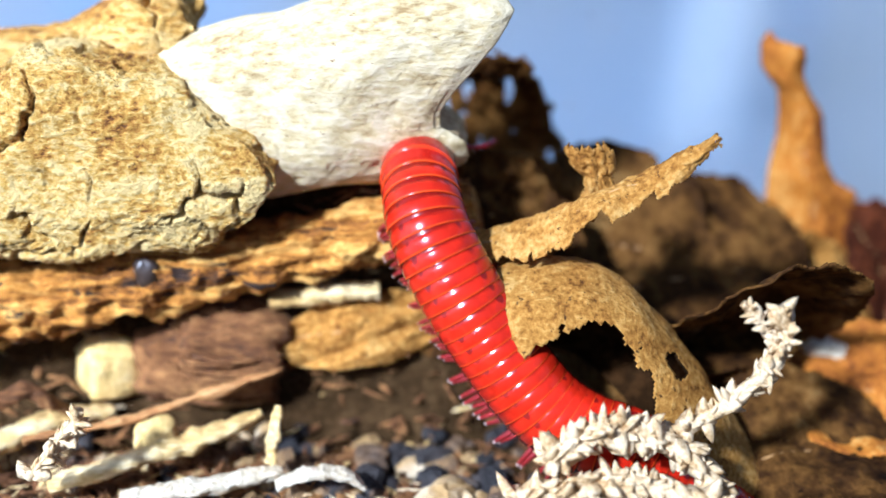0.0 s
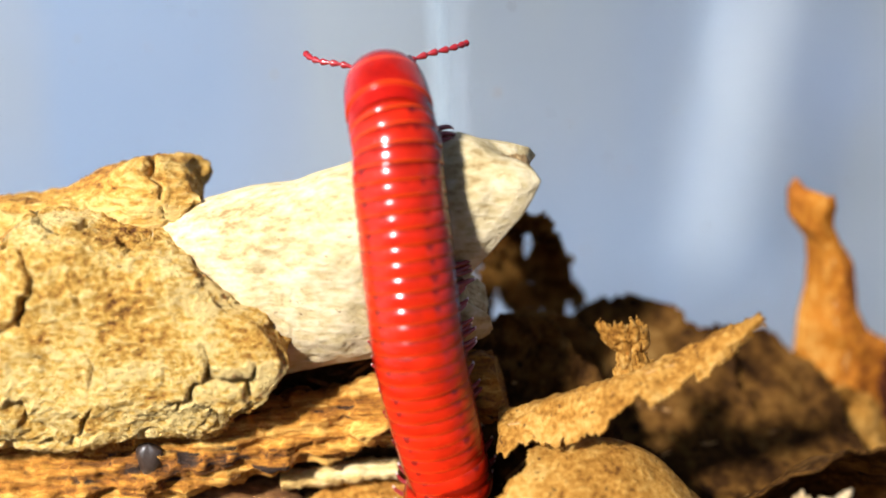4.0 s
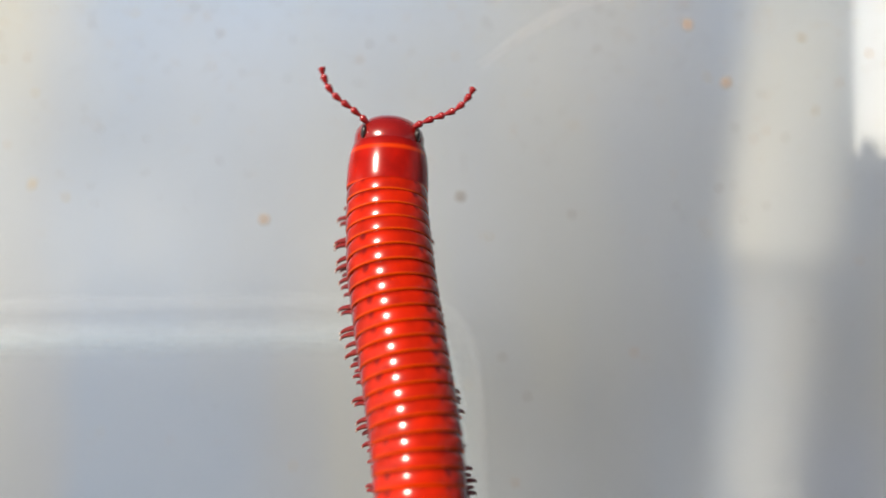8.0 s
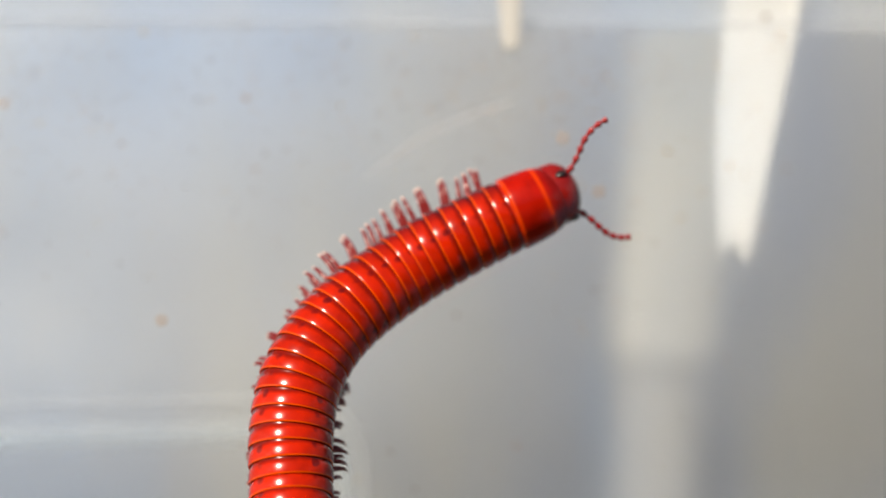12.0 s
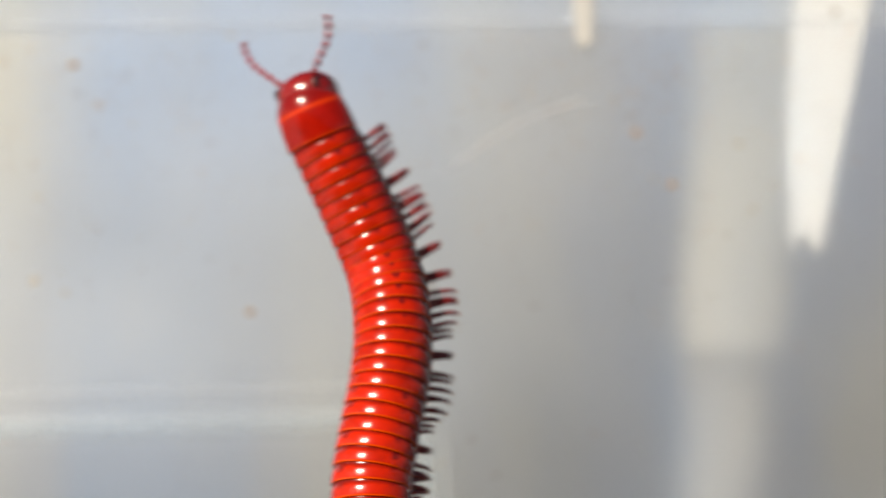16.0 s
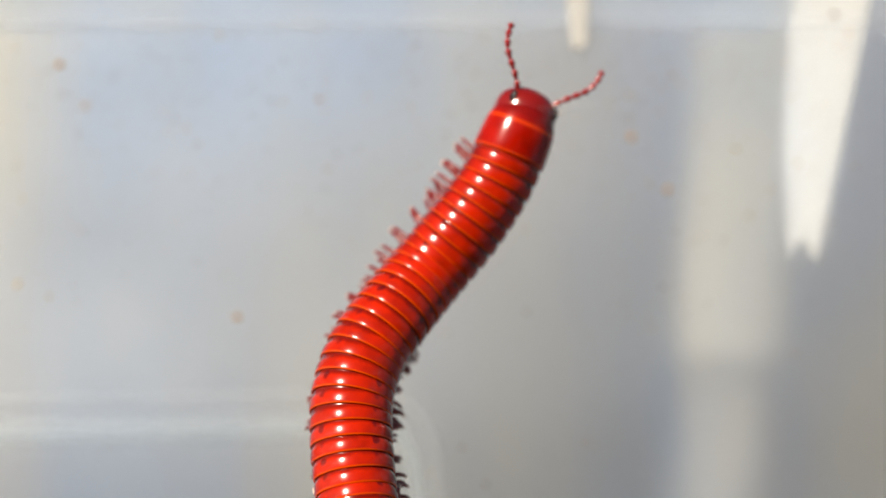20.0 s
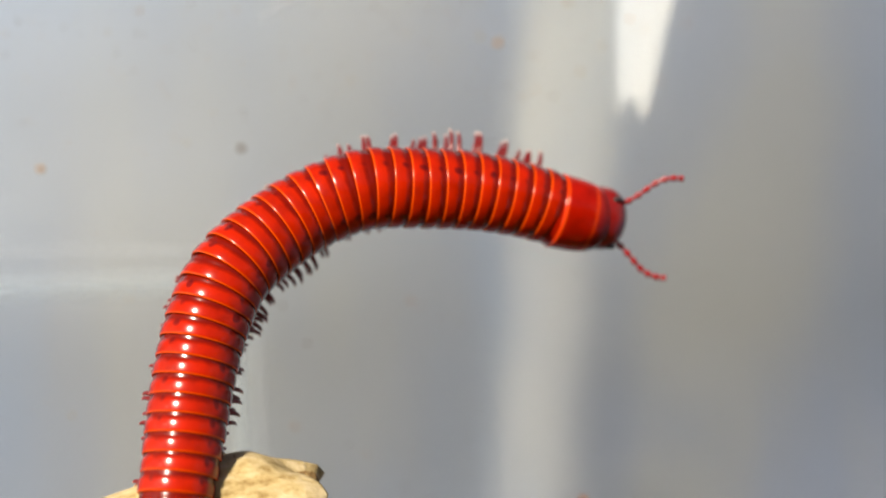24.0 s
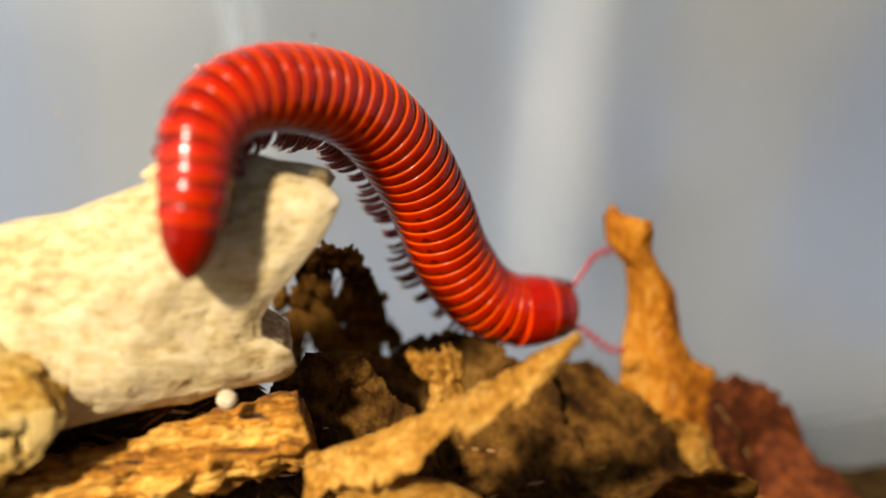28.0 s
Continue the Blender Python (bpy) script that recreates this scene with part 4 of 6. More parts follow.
# ---- leaves ----
def leaf(name, shape, inside, mat, label, nu=70, nv=44, thick=0.22, veins=(), under=None, swap=False):
    ob = thing(name, label, "leaf", "dead leaves")
    v, f, sides = sheet(shape, nu, nv, inside, thick)
    mesh_object("blade", v, f, mat, ob, mats=(mat, under or mat), face_mats=[1 - k if swap else k for k in sides])
    for a, b, r in veins:
        n = 14
        pts = [Vector(shape(a[0] + (b[0] - a[0]) * i / n, a[1] + (b[1] - a[1]) * i / n)) for i in range(n + 1)]
        v, f = sweep([(*p, 0.55 * r * (1 - 0.6 * i / n)) for i, p in enumerate(pts)], 36, 8)
        mesh_object("vein", v, f, M_VEIN, ob)
    return ob


def torn(u, v, k, size=0.12, depth=0.16, seed=0.0):
    """Distance inside an oval, frayed by noise."""
    return 1 - (abs(2 * u - 1) ** k + abs(2 * v - 1) ** k) + depth * nz((u + seed, v, seed), size, 4)


# curled leaf with the dark opening from which the animal crawls
TUBE = [(6, 92.5, 15.2), (11.5, 91, 15.8), (16, 89.7, 14.8), (20, 88, 11.5), (24, 86.6, 6.5), (29, 85.6, -0.5), (34, 85, -8)]


TUBE_C = spline([(*p, 0) for p in TUBE], 40)


def tube_fast(u, v):
    i = min(38, int(u * 39))
    w = u * 39 - i
    q = TUBE_C[i] * (1 - w) + TUBE_C[i + 1] * w
    a = radians(-50 + 262 * v)
    r = 7.0 - 1.0 * u + 0.5 * nz((u * 3, v * 3, 1), 0.5, 3) + 1.4 * max(0, v - 0.75)
    side = Vector((0.5, 0.86, 0))
    return Vector(q[:3]) + side * math.cos(a) * r + Vector((0.35, 0, 0.94)) * math.sin(a) * r * 0.9


def curl_inside(u, v):
    """The big torn opening, a small one above it, and frayed ends."""
    big = ((u - 0.39) / 0.195) ** 2 + (max(0.0, 0.90 - v) / 0.25) ** 2 - 1 + 0.3 * nz((u, v * 0.5, 5), 0.035, 4)
    small = ((u - 0.50) / 0.035) ** 2 + ((v - 0.56) / 0.035) ** 2 - 1 + 0.5 * nz((u, v, 15), 0.03, 3)
    return min(big, small, u - 0.012 - 0.02 * nz((v * 4, u * 6, 2), 0.25, 4), 0.98 - v + 0.03 * nz((u * 8, v, 3), 0.3, 3) - (0.16 if u < 0.13 else 0))


# inside of the tube painted dark to stand for its shade
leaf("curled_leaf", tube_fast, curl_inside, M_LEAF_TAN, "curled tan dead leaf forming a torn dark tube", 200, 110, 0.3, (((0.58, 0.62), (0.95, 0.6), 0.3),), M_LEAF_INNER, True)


# folded leaf: a sunlit band with frayed edges that climbs to a torn tip, the rest hangs down behind it
LOW_EDGE = spline([(7.6, 94.5, 20.6, 0), (11.2, 93, 22.2, 0), (15.2, 91.6, 23.6, 0), (18.2, 90.5, 26.8, 0), (21.9, 91, 27.4, 0), (25.9, 92, 30.0, 0), (29.3, 93, 32.4, 0)], 60)
HIGH_EDGE = spline([(8.0, 99, 22.2, 0), (10.6, 98.6, 23.2, 0), (13.3, 98, 24.9, 0), (17.5, 96, 27.4, 0), (22.0, 96, 29.4, 0), (25.0, 95.4, 31.6, 0), (28.8, 93.6, 34.8, 0)], 60)


def ridge_leaf(u, v):
    i = min(58, int(u * 59))
    w = u * 59 - i
    a = Vector((LOW_EDGE[i] * (1 - w) + LOW_EDGE[i + 1] * w)[:3])
    b = Vector((HIGH_EDGE[i] * (1 - w) + HIGH_EDGE[i + 1] * w)[:3])
    a = a.lerp(b, 0.28 * u)
    if v < 0.4:
        q = v / 0.4
        p = a.lerp(b, q) + Vector((0, -0.5, 0.9)) * math.sin(math.pi * q)
    else:
        q = (v - 0.4) / 0.6
        p = b + Vector((2.5, 9.0, -13.0)) * q + Vector((0, 1.5, 1.0)) * math.sin(math.pi * q)
    return p + Vector((0.3, 0.5, 0.5)) * nz((u * 3, v * 3, 0.5), 0.5, 5) + Vector((0, 0, 0.25)) * nz((u * 9, v * 6, 2), 0.4, 4)


leaf("ridge_leaf", ridge_leaf, lambda u, v: min(v - 0.035 - 0.10 * nz((u * 7, 1, 3), 0.4, 5), 0.985 - u + 0.05 * nz((v * 7, 2, 2), 0.3, 4),
     0.42 + 0.10 * nz((u * 7, 4, 1), 0.35, 5) + 2.2 * max(0.0, 0.50 - u) - v, ((u - 0.33) / 0.05) ** 2 + ((v - 0.44) / 0.05) ** 2 - 1 + 0.4 * nz((u, v, 15), 0.03, 3)),
     M_LEAF_TAN, "folded tan dead leaf with a torn upright edge", 170, 130, 0.28, (((0.02, 0.2), (0.93, 0.24), 0.22),))


# dark leaves on the floor behind
def flat_leaf(c, ux, uy, sag, seed, cup=3.0):
    c, ux, uy = Vector(c), Vector(ux), Vector(uy)
    n = ux.cross(uy).normalized()

    def shape(u, v):
        a, b = 2 * u - 1, 2 * v - 1
        return c + ux * a + uy * b + n * (cup * b * b - sag * a * a + 1.3 * nz((a + seed, b, seed), 0.7, 4))
    return shape


for name, c, ux, uy, sag, cup, seed, mat, label in (
        ("dead_leaf", (30, 108, 11), (15, 3, 2), (-2, 11, 6), 3.0, 2.0, 1.0, M_LEAF_DARK, "large dark brown dead leaf on the soil"),
        ("dead_leaf", (22, 112, 13), (11, -4, -1), (3, 8, 7), 2.0, 2.5, 2.0, M_LEAF_DARK, "dark brown dead leaf leaning at the back"),
        ("dead_leaf", (34, 97, 14), (9, -3, 6), (4, 8, -9), 2.0, -2.5, 3.0, M_LEAF_DARK, "dark shaded dead leaf behind the folded leaf"),
        ("dead_leaf", (44, 98, 4), (12, -6, 0), (4, 9, 2), 1.5, 1.5, 4.0, M_LEAF_RUST, "reddish-brown dead leaf flat on the soil"),
        ("dead_leaf", (38, 88, 3), (11, 3, 1), (-3, 9, 2), 1.5, 1.5, 5.0, M_LEAF_DARK, "dark brown dead leaf flat on the soil"),
        ("dead_leaf", (58, 117, 0), (10, -7, -4), (3, 5, 5), 1.5, 2.5, 6.0, M_LEAF_RED, "dark rust-red dead leaf against the wall"),
        ("dead_leaf", (12, 104, 14), (6, 2, 4), (-2, 6, 5), 1.0, 2.0, 7.0, M_LEAF_DARK, "crumpled dark leaf under the pale branch"),
        ("dead_leaf", (12, 113, 16), (8, 3, -2), (-1, 3, 6), 1.0, 2.0, 12.0, M_LEAF_UMBER, "dark brown leaf standing behind the pale branch"),
        ("dead_leaf", (9, 107, 19), (6, 1, -1), (0, 3, 6), 1.0, 1.5, 13.0, M_LEAF_DARK, "dark crumpled leaf scrap beyond the twig's end"),
        ("dead_leaf", (-4.5, 99, 10.2), (8.5, 1.0, 0.5), (1, 2.2, 3.2), 0.6, -0.6, 8.0, M_LEAF_TAN, "pale tan leaf scrap under the twig"),
        ("dead_leaf", (4.5, 104.0, 11.5), (6.5, 1, 1.5), (-1, 4, 5), 1.0, 2.0, 11.0, M_LEAF_DARK, "dark leaf scrap under the twig's end"),
        ("dead_leaf", (47.0, 114, 5.5), (8.0, 2, -3.5), (-1, 3.5, 5.0), 1.5, 2.0, 9.0, M_LEAF_TAN, "pale tan dead leaf at the foot of the upright leaf"),
        ("dead_leaf", (16, 97, 9), (8, 4, 2), (-3, 5, 5), 1.0, 2.0, 10.0, M_LEAF_DARK, "dark brown leaf behind the curled leaf")):
    leaf(name, flat_leaf(c, ux, uy, sag, seed, cup), lambda u, v, s=seed: torn(u, v, 2.2, 0.16, 0.22, s), mat, label, 96, 72, 0.25,
         (((0.06, 0.5), (0.9, 0.5), 0.3), ((0.3, 0.5), (0.55, 0.85), 0.16), ((0.45, 0.5), (0.68, 0.16), 0.16)))


# upright orange-brown leaf by the wall, narrow neck and a hooked tip
def tall_leaf(u, v):
    z = -1.0 + 34.8 * u
    zs = [-1, 1.4, 6.6, 10.7, 13.4, 15.8, 17.4, 20.0, 22.6, 25.2, 27.7, 30.0, 32.4, 33.8]
    c = np.interp(z, zs, [49.5, 49.3, 47.5, 47.0, 47.2, 47.4, 46.0, 45.4, 45.3, 44.9, 43.8, 42.2, 42.0, 42.2])
    w = np.interp(z, zs, [4.6, 5.0, 5.1, 4.9, 4.8, 5.0, 3.6, 2.7, 2.3, 2.1, 1.5, 1.9, 1.9, 1.2])
    b = 2 * v - 1
    return Vector((c + 1.5 + w * b, 121.5 + 2.0 * u + 2.0 * b * b - 1.2 * b + 0.5 * nz((u * 4, v * 2, 4), 0.6, 4) - 1.2 * max(0, u - 0.86) / 0.14 * b, z - 1.0 + 0.4 * nz((u * 5, v * 3, 8), 0.6, 3)))


leaf("upright_leaf", tall_leaf, lambda u, v: 1 - abs(2 * v - 1) ** 10 + 0.28 * nz((u * 5, v * 2, 4), 0.3, 4) * abs(2 * v - 1) ** 3, M_LEAF_RUST,
     "tall withered orange-brown leaf standing against the wall", 130, 44, 0.3, (((0.02, 0.5), (0.95, 0.5), 0.45),))
leaf("folded_leaf", flat_leaf((57.5, 120.0, 3.2), (6.5, 0.5, -9.5), (3.2, 3.5, 4.0), 1.0, 31.0, 2.5), lambda u, v: torn(u, v, 2.4, 0.2, 0.2, 31), M_LEAF_RED,
     "dark folded half of the withered leaf", 44, 34, 0.3, (((0.08, 0.5), (0.9, 0.5), 0.35), ((0.35, 0.5), (0.6, 0.85), 0.2)))


# curly leaf full of holes behind the branch's broken end
def curly(u, v):
    a = radians(200 * v - 60)
    return Vector((4.5 + 12 * u + 1.5 * math.sin(6 * v), 120 + 4.0 * math.cos(a), 14 + 20 * v - 5 * u * v + 2.0 * math.sin(a) + 2.2 * nz((u * 4, v * 4, 3), 0.7, 4)))


leaf("curly_leaf", curly, lambda u, v: min(torn(u, v, 3, 0.14, 0.5, 3), nz((u * 3.4, v * 3.4, 12), 0.5, 3) + 0.40), M_LEAF_UMBER, "curly dark brown leaf full of holes", 80, 60, 0.3, (((0.1, 0.2), (0.8, 0.85), 0.3), ((0.3, 0.4), (0.75, 0.35), 0.2)))
def scrap(u, v):
    """A small upright piece with a pinched neck and a wider ragged head."""
    w = float(np.interp(v, [0, 0.25, 0.42, 0.6, 0.82, 1], [2.6, 1.7, 1.2, 2.0, 2.3, 1.5]))
    return Vector((20.6 - 2.6 * v + w * (2 * u - 1), 98.0 + 1.0 * (2 * u - 1) ** 2 + 0.4 * nz((u * 3, v * 3, 2), 0.6, 3), 25.6 + 6.4 * v + 0.5 * nz((u * 3, v * 3, 8), 0.5, 3)))


leaf("leaf_scrap", scrap, lambda u, v: min(1 - abs(2 * u - 1) ** 5 + 0.75 * nz((u * 3, v * 7, 17), 0.45, 4), 0.93 - v + 0.12 * nz((u * 4, 3, 1), 0.4, 4)),
     M_LEAF_TAN, "small frayed scrap of tan leaf standing up", 60, 90, 0.25)


# ---- dry moss in front of the curled leaf ----
def moss(pts, count, seed, r0=0.55, length=2.6):
    ob = thing("dry_moss", "pale cream dried moss strand with pointed leaflets", "moss", "dry moss strands")
    r = random.Random(seed)
    pts = [Vector((0, -4, 76)).lerp(Vector(p), 0.955) for p in pts]
    c = spline([(*p, 0) for p in pts], 60)
    v, f = sweep([(*p, r0) for p in pts], 60, 8, 1.0, 0.25, 1.0, None, seed)
    mesh_object("stem", v, f, M_MOSS, ob)
    verts, faces = [], []
    for i in range(int(count * 0.8)):
        k = r.randrange(0, 58)
        base = Vector(c[k, :3])
        along = (Vector(c[k + 1, :3]) - base).normalized()
        d = (along * r.uniform(0.1, 1.5) + Vector((r.gauss(0, 1), r.gauss(0, 1), r.gauss(0, 0.8))).normalized()).normalized()
        L = length * r.uniform(0.45, 1.0)
        side = d.cross(Vector((r.gauss(0, 1), r.gauss(0, 1), r.gauss(0, 1)))).normalized()
        nrm = d.cross(side)
        w, th = L * r.uniform(0.26, 0.42), L * 0.13
        bend = nrm * L * r.uniform(-0.2, 0.3)
        b0 = len(verts)
        for s, ww in ((0, 0.45), (0.3, 1.0), (0.62, 0.75), (0.85, 0.35)):
            q = base + d * L * s + bend * s * s
            verts += [q + side * w * ww, q + nrm * th * (ww + 0.3), q - side * w * ww, q - nrm * th * (ww + 0.3)]
        verts.append(base + d * L + bend)
        for j in range(3):
            for e in range(4):
                faces.append((b0 + 4 * j + e, b0 + 4 * j + (e + 1) % 4, b0 + 4 * j + 4 + (e + 1) % 4, b0 + 4 * j + 4 + e))
        faces += [(b0 + 12 + e, b0 + 12 + (e + 1) % 4, b0 + 16) for e in range(4)]
    tagged(mesh_object("foliage", verts, faces, M_MOSS, ob), kind="stuff")


moss([(18, 83.0, 7.5), (22, 83.2, 8.5), (26, 83.6, 9.5), (29.5, 84.3, 12.0), (32.2, 85, 14.2), (33.6, 85.6, 17.5), (32.6, 86, 20.2)], 230, 1.0, 0.6, 2.3)
moss([(12.5, 80.8, 7.6), (16, 81.5, 9.6), (20, 82.2, 9.8), (25, 82, 7.5), (28, 80, 4)], 300, 2.0, 0.8, 3.0)
moss([(9, 79, 4.5), (14, 79, 5.6), (19, 79.5, 6.0), (24, 79, 5), (28, 78, 4)], 300, 3.0, 0.8, 3.0)
moss([(13, 76.5, 3), (18, 76.5, 4.4), (23, 77, 4.4), (28, 76, 3)], 240, 4.0, 0.8, 2.8)
moss([(-36, 86, 2), (-34, 86.5, 4), (-31.5, 87, 6.6), (-30.6, 87, 9)], 60, 5.0, 0.5, 2.0)
moss([(33.2, 85.4, 16.2), (31.0, 85.8, 19.2), (29.4, 86, 20.6)], 40, 6.0, 0.35, 1.6)

# what lies loose settles a little toward the back of the tub
LOOSE = ("bark", "twig", "wood chip", "stone", "chip", "bead", "stick", "leaf", "moss")
for ob in list(scene.objects):
    if ob.parent is None and ob.get("category") in LOOSE and ob.name not in ("ridge_leaf", "leaf_scrap", "upright_leaf", "bark_log", "bark_slab"):
        ob.location += Vector((2.0, 2.2, 0.1)) * MM

# ---- the millipede ----
BODY = 73.0
RAD = 3.88
PITCH = 1.55
HEAD_AT, COLLUM_AT, FIRST = 2.5, 5.2, 8.1
COUNT = 40
creature = thing("millipede", "glossy bright red millipede with many dark red legs, crawling", "millipede")


def ring_mesh(profile, segs=36):
    """A ring from (z, radius) pairs; y is the back, the belly is flattened."""
    verts, faces = [], []
    for z, r in profile:
        for k in range(segs):
            a = 2 * math.pi * k / segs
            y = r * math.cos(a)
            verts.append((r * math.sin(a), y if y > -0.8 * r else -0.8 * r + 0.3 * (y + 0.8 * r), z))
    for i in range(len(profile) - 1):
        for k in range(segs):
            k2 = (k + 1) % segs
            faces.append((i * segs + k, i * segs + k2, (i + 1) * segs + k2, (i + 1) * segs + k))
    return verts, faces


ring_profile = [(z, r * RAD) for z, r in ((1.50, 0.89), (1.05, 0.94), (0.85, 0.953), (0.74, 0.950), (0.60, 0.957), (0.48, 0.966), (0.36, 0.982), (0.16, 0.995), (-0.2, 1.0),
                (-0.50, 1.001), (-0.66, 0.997), (-0.74, 0.989), (-0.76, 0.978), (-0.72, 0.955), (-0.45, 0.89))]
rv, rf = ring_mesh(ring_profile)
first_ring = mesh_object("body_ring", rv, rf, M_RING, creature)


def leg_mesh(side):
    pts = [(0.30, -0.70, 0, 0.30), (0.62, -0.96, 0.2, 0.29), (0.90, -1.14, 0.4, 0.25), (1.04, -1.30, 0.55, 0.20), (1.11, -1.45, 0.6, 0.15), (1.13, -1.58, 0.6, 0.07)]
    v, f = sweep([(side * x * RAD, y * RAD, z, r) for x, y, z, r in pts], 16, 7)
    fm = [1 if i >= 13 * 7 and i < 15 * 7 else 0 for i in range(len(f))]
    return v, f, fm


leg_data = []
for s in (-1, 1):
    v, f, fm = leg_mesh(s)
    ob = mesh_object("leg", v, f, M_LEG, first_ring, mats=(M_LEG, M_CLAW), face_mats=fm)
    leg_data.append(ob.data)
    ob.matrix_basis = at(0, 0, -0.4)
rings, legs = [], []


def girth(i):
    """Thickness of the body at ring i, which may be fractional."""
    return float(np.interp(i, [0, 2, 5, 17, 23, 29, 34, 37.5, 39, COUNT + 0.5], [0.94, 0.965, 1.0, 1.01, 0.985, 0.915, 0.81, 0.72, 0.66, 0.59]))


for i in range(COUNT):
    s = girth(i)
    if i == 0:
        ring = first_ring
        pair = [o for o in ring.children]
    else:
        me = first_ring.data
        if i > 16:
            me = me.copy()
            for w in me.vertices:
                g = girth(i - w.co.z / MM / PITCH) / s
                w.co.x, w.co.y = w.co.x * g, w.co.y * g
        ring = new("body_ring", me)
        ring.parent = creature
        pair = []
        for me in leg_data:
            lo = new("leg", me)
            lo.parent = ring
            pair.append(lo)
    ring.scale = (s, s, 1.0)
    for j, z in ((0, -0.4), (1, 0.4)):
        if j == 1:
            if i < 1 or i > COUNT - 3:
                continue
            more = []
            for me in leg_data:
                lo = new("leg", me)
                lo.parent = ring
                more.append(lo)
        else:
            more = pair
        for k, lo in enumerate(more):
            legs.append((lo, (-1, 1)[k], z, 2 * i + j))
    rings.append((ring, FIRST + PITCH * i))
# tail cap
v, f = ring_mesh([(1.6, 0.56 * RAD), (0.6, 0.585 * RAD), (-0.4, 0.55 * RAD), (-1.5, 0.45 * RAD), (-2.6, 0.29 * RAD), (-3.3, 0.12 * RAD), (-3.5, 0.02 * RAD)], 28)
tail = mesh_object("tail_cap", v, f, M_TAIL, creature, "dark red pointed tail segment")
# collum: the smooth shield behind the head
v, f = ring_mesh([(3.3, 0.60 * RAD), (3.25, 0.66 * RAD), (2.8, 0.75 * RAD), (2.1, 0.84 * RAD), (1.1, 0.905 * RAD), (0.0, 0.935 * RAD), (-1.1, 0.948 * RAD), (-1.75, 0.950 * RAD), (-1.92, 0.942 * RAD), (-1.85, 0.92 * RAD), (-2.1, 0.90 * RAD), (-2.6, 0.88 * RAD), (-3.4, 0.85 * RAD)])
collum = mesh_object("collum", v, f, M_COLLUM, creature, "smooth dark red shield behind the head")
hv, hf = [], []
for i in range(15):
    th = math.pi * i / 14
    for k in range(28):
        ph = 2 * math.pi * k / 28
        x, y, z = math.sin(th) * math.cos(ph), math.sin(th) * math.sin(ph), math.cos(th)
        z = math.copysign(abs(z) ** 0.85, z)
        hv.append((x * RAD * 0.82 * (1 + 0.03 * z), y * RAD * (0.77 if y > 0 else 0.87) - 0.25, z * 2.7))
for i in range(14):
    for k in range(28):
        k2 = (k + 1) % 28
        hf.append((i * 28 + k, (i + 1) * 28 + k, (i + 1) * 28 + k2, i * 28 + k2))
head = mesh_object("head", hv, hf, M_HEAD, creature, "dark red glossy rounded head")
antennae = []
for s in (-1, 1):
    v, f = lump((s * 2.36, 1.25, 1.0), (0.30, 0.6, 0.7), s, 9, 0.05)
    mesh_object("eye", v, f, M_EYE, head, "black oval eye patch")
    pts = [tuple(0.72 * w for w in q) for q in [(0, 0, 0), (s * 1.1, 0.15, 1.0), (s * 2.3, 0.2, 1.9), (s * 3.5, 0.15, 2.7), (s * 4.6, 0, 3.6), (s * 5.4, -0.1, 4.7), (s * 5.9, -0.2, 5.9), (s * 6.1, -0.3, 6.9)]]
    beads = []
    for j in range(7):
        a, b = Vector(pts[j]), Vector(pts[j + 1])
        beads += [(*(a + (b - a) * u), r) for u, r in ((0.02, 0.14), (0.4, 0.25), (0.75, 0.33), (0.93, 0.27))]
    av, af = sweep(beads + [(*pts[7], 0.08)], 90, 9)
    an = mesh_object("antenna", av, af, M_ANTENNA, head, "beaded dark red antenna")
    an.matrix_basis = at(s * 1.9, 0.9, 1.7)
    antennae.append((an, s))

# ---- what moves ----
SPINES = []


def spine(t, roll, text):
    """The animal's centre line at t seconds, from the head's tip backward; roll turns its belly about that line."""
    n = [float(x) for x in text.split()]
    SPINES.append((t, roll, [n[i:i + 3] for i in range(0, len(n), 3)]))


def along(line, s):
    """Place and heading at s mm behind the head's tip on a finely sampled line."""
    p, cum = line
    q = np.array([np.interp(s, cum, p[:, k]) for k in range(3)])
    a = np.array([np.interp(max(0, s - 1.2), cum, p[:, k]) for k in range(3)])
    b = np.array([np.interp(min(cum[-1], s + 1.2), cum, p[:, k]) for k in range(3)])
    return Vector(q), Vector(a - b).normalized()


def body_pose(line, s, roll, rear):
    """roll at the front of the body passes into rear farther back."""
    p, fwd = along(line, s)
    w = max(0.0, min(1.0, (s - 16) / 24))
    roll += (rear - roll) * w * w * (3 - 2 * w)
    back = Vector((0, -0.92, 0.38))
    back = (back - fwd * back.dot(fwd)).normalized()
    side = back.cross(fwd)
    m = Matrix((side, back, fwd)).transposed().to_4x4()
    return Matrix.Translation(p * MM) @ m @ pose(0, 0, 0, 0, 0, roll)


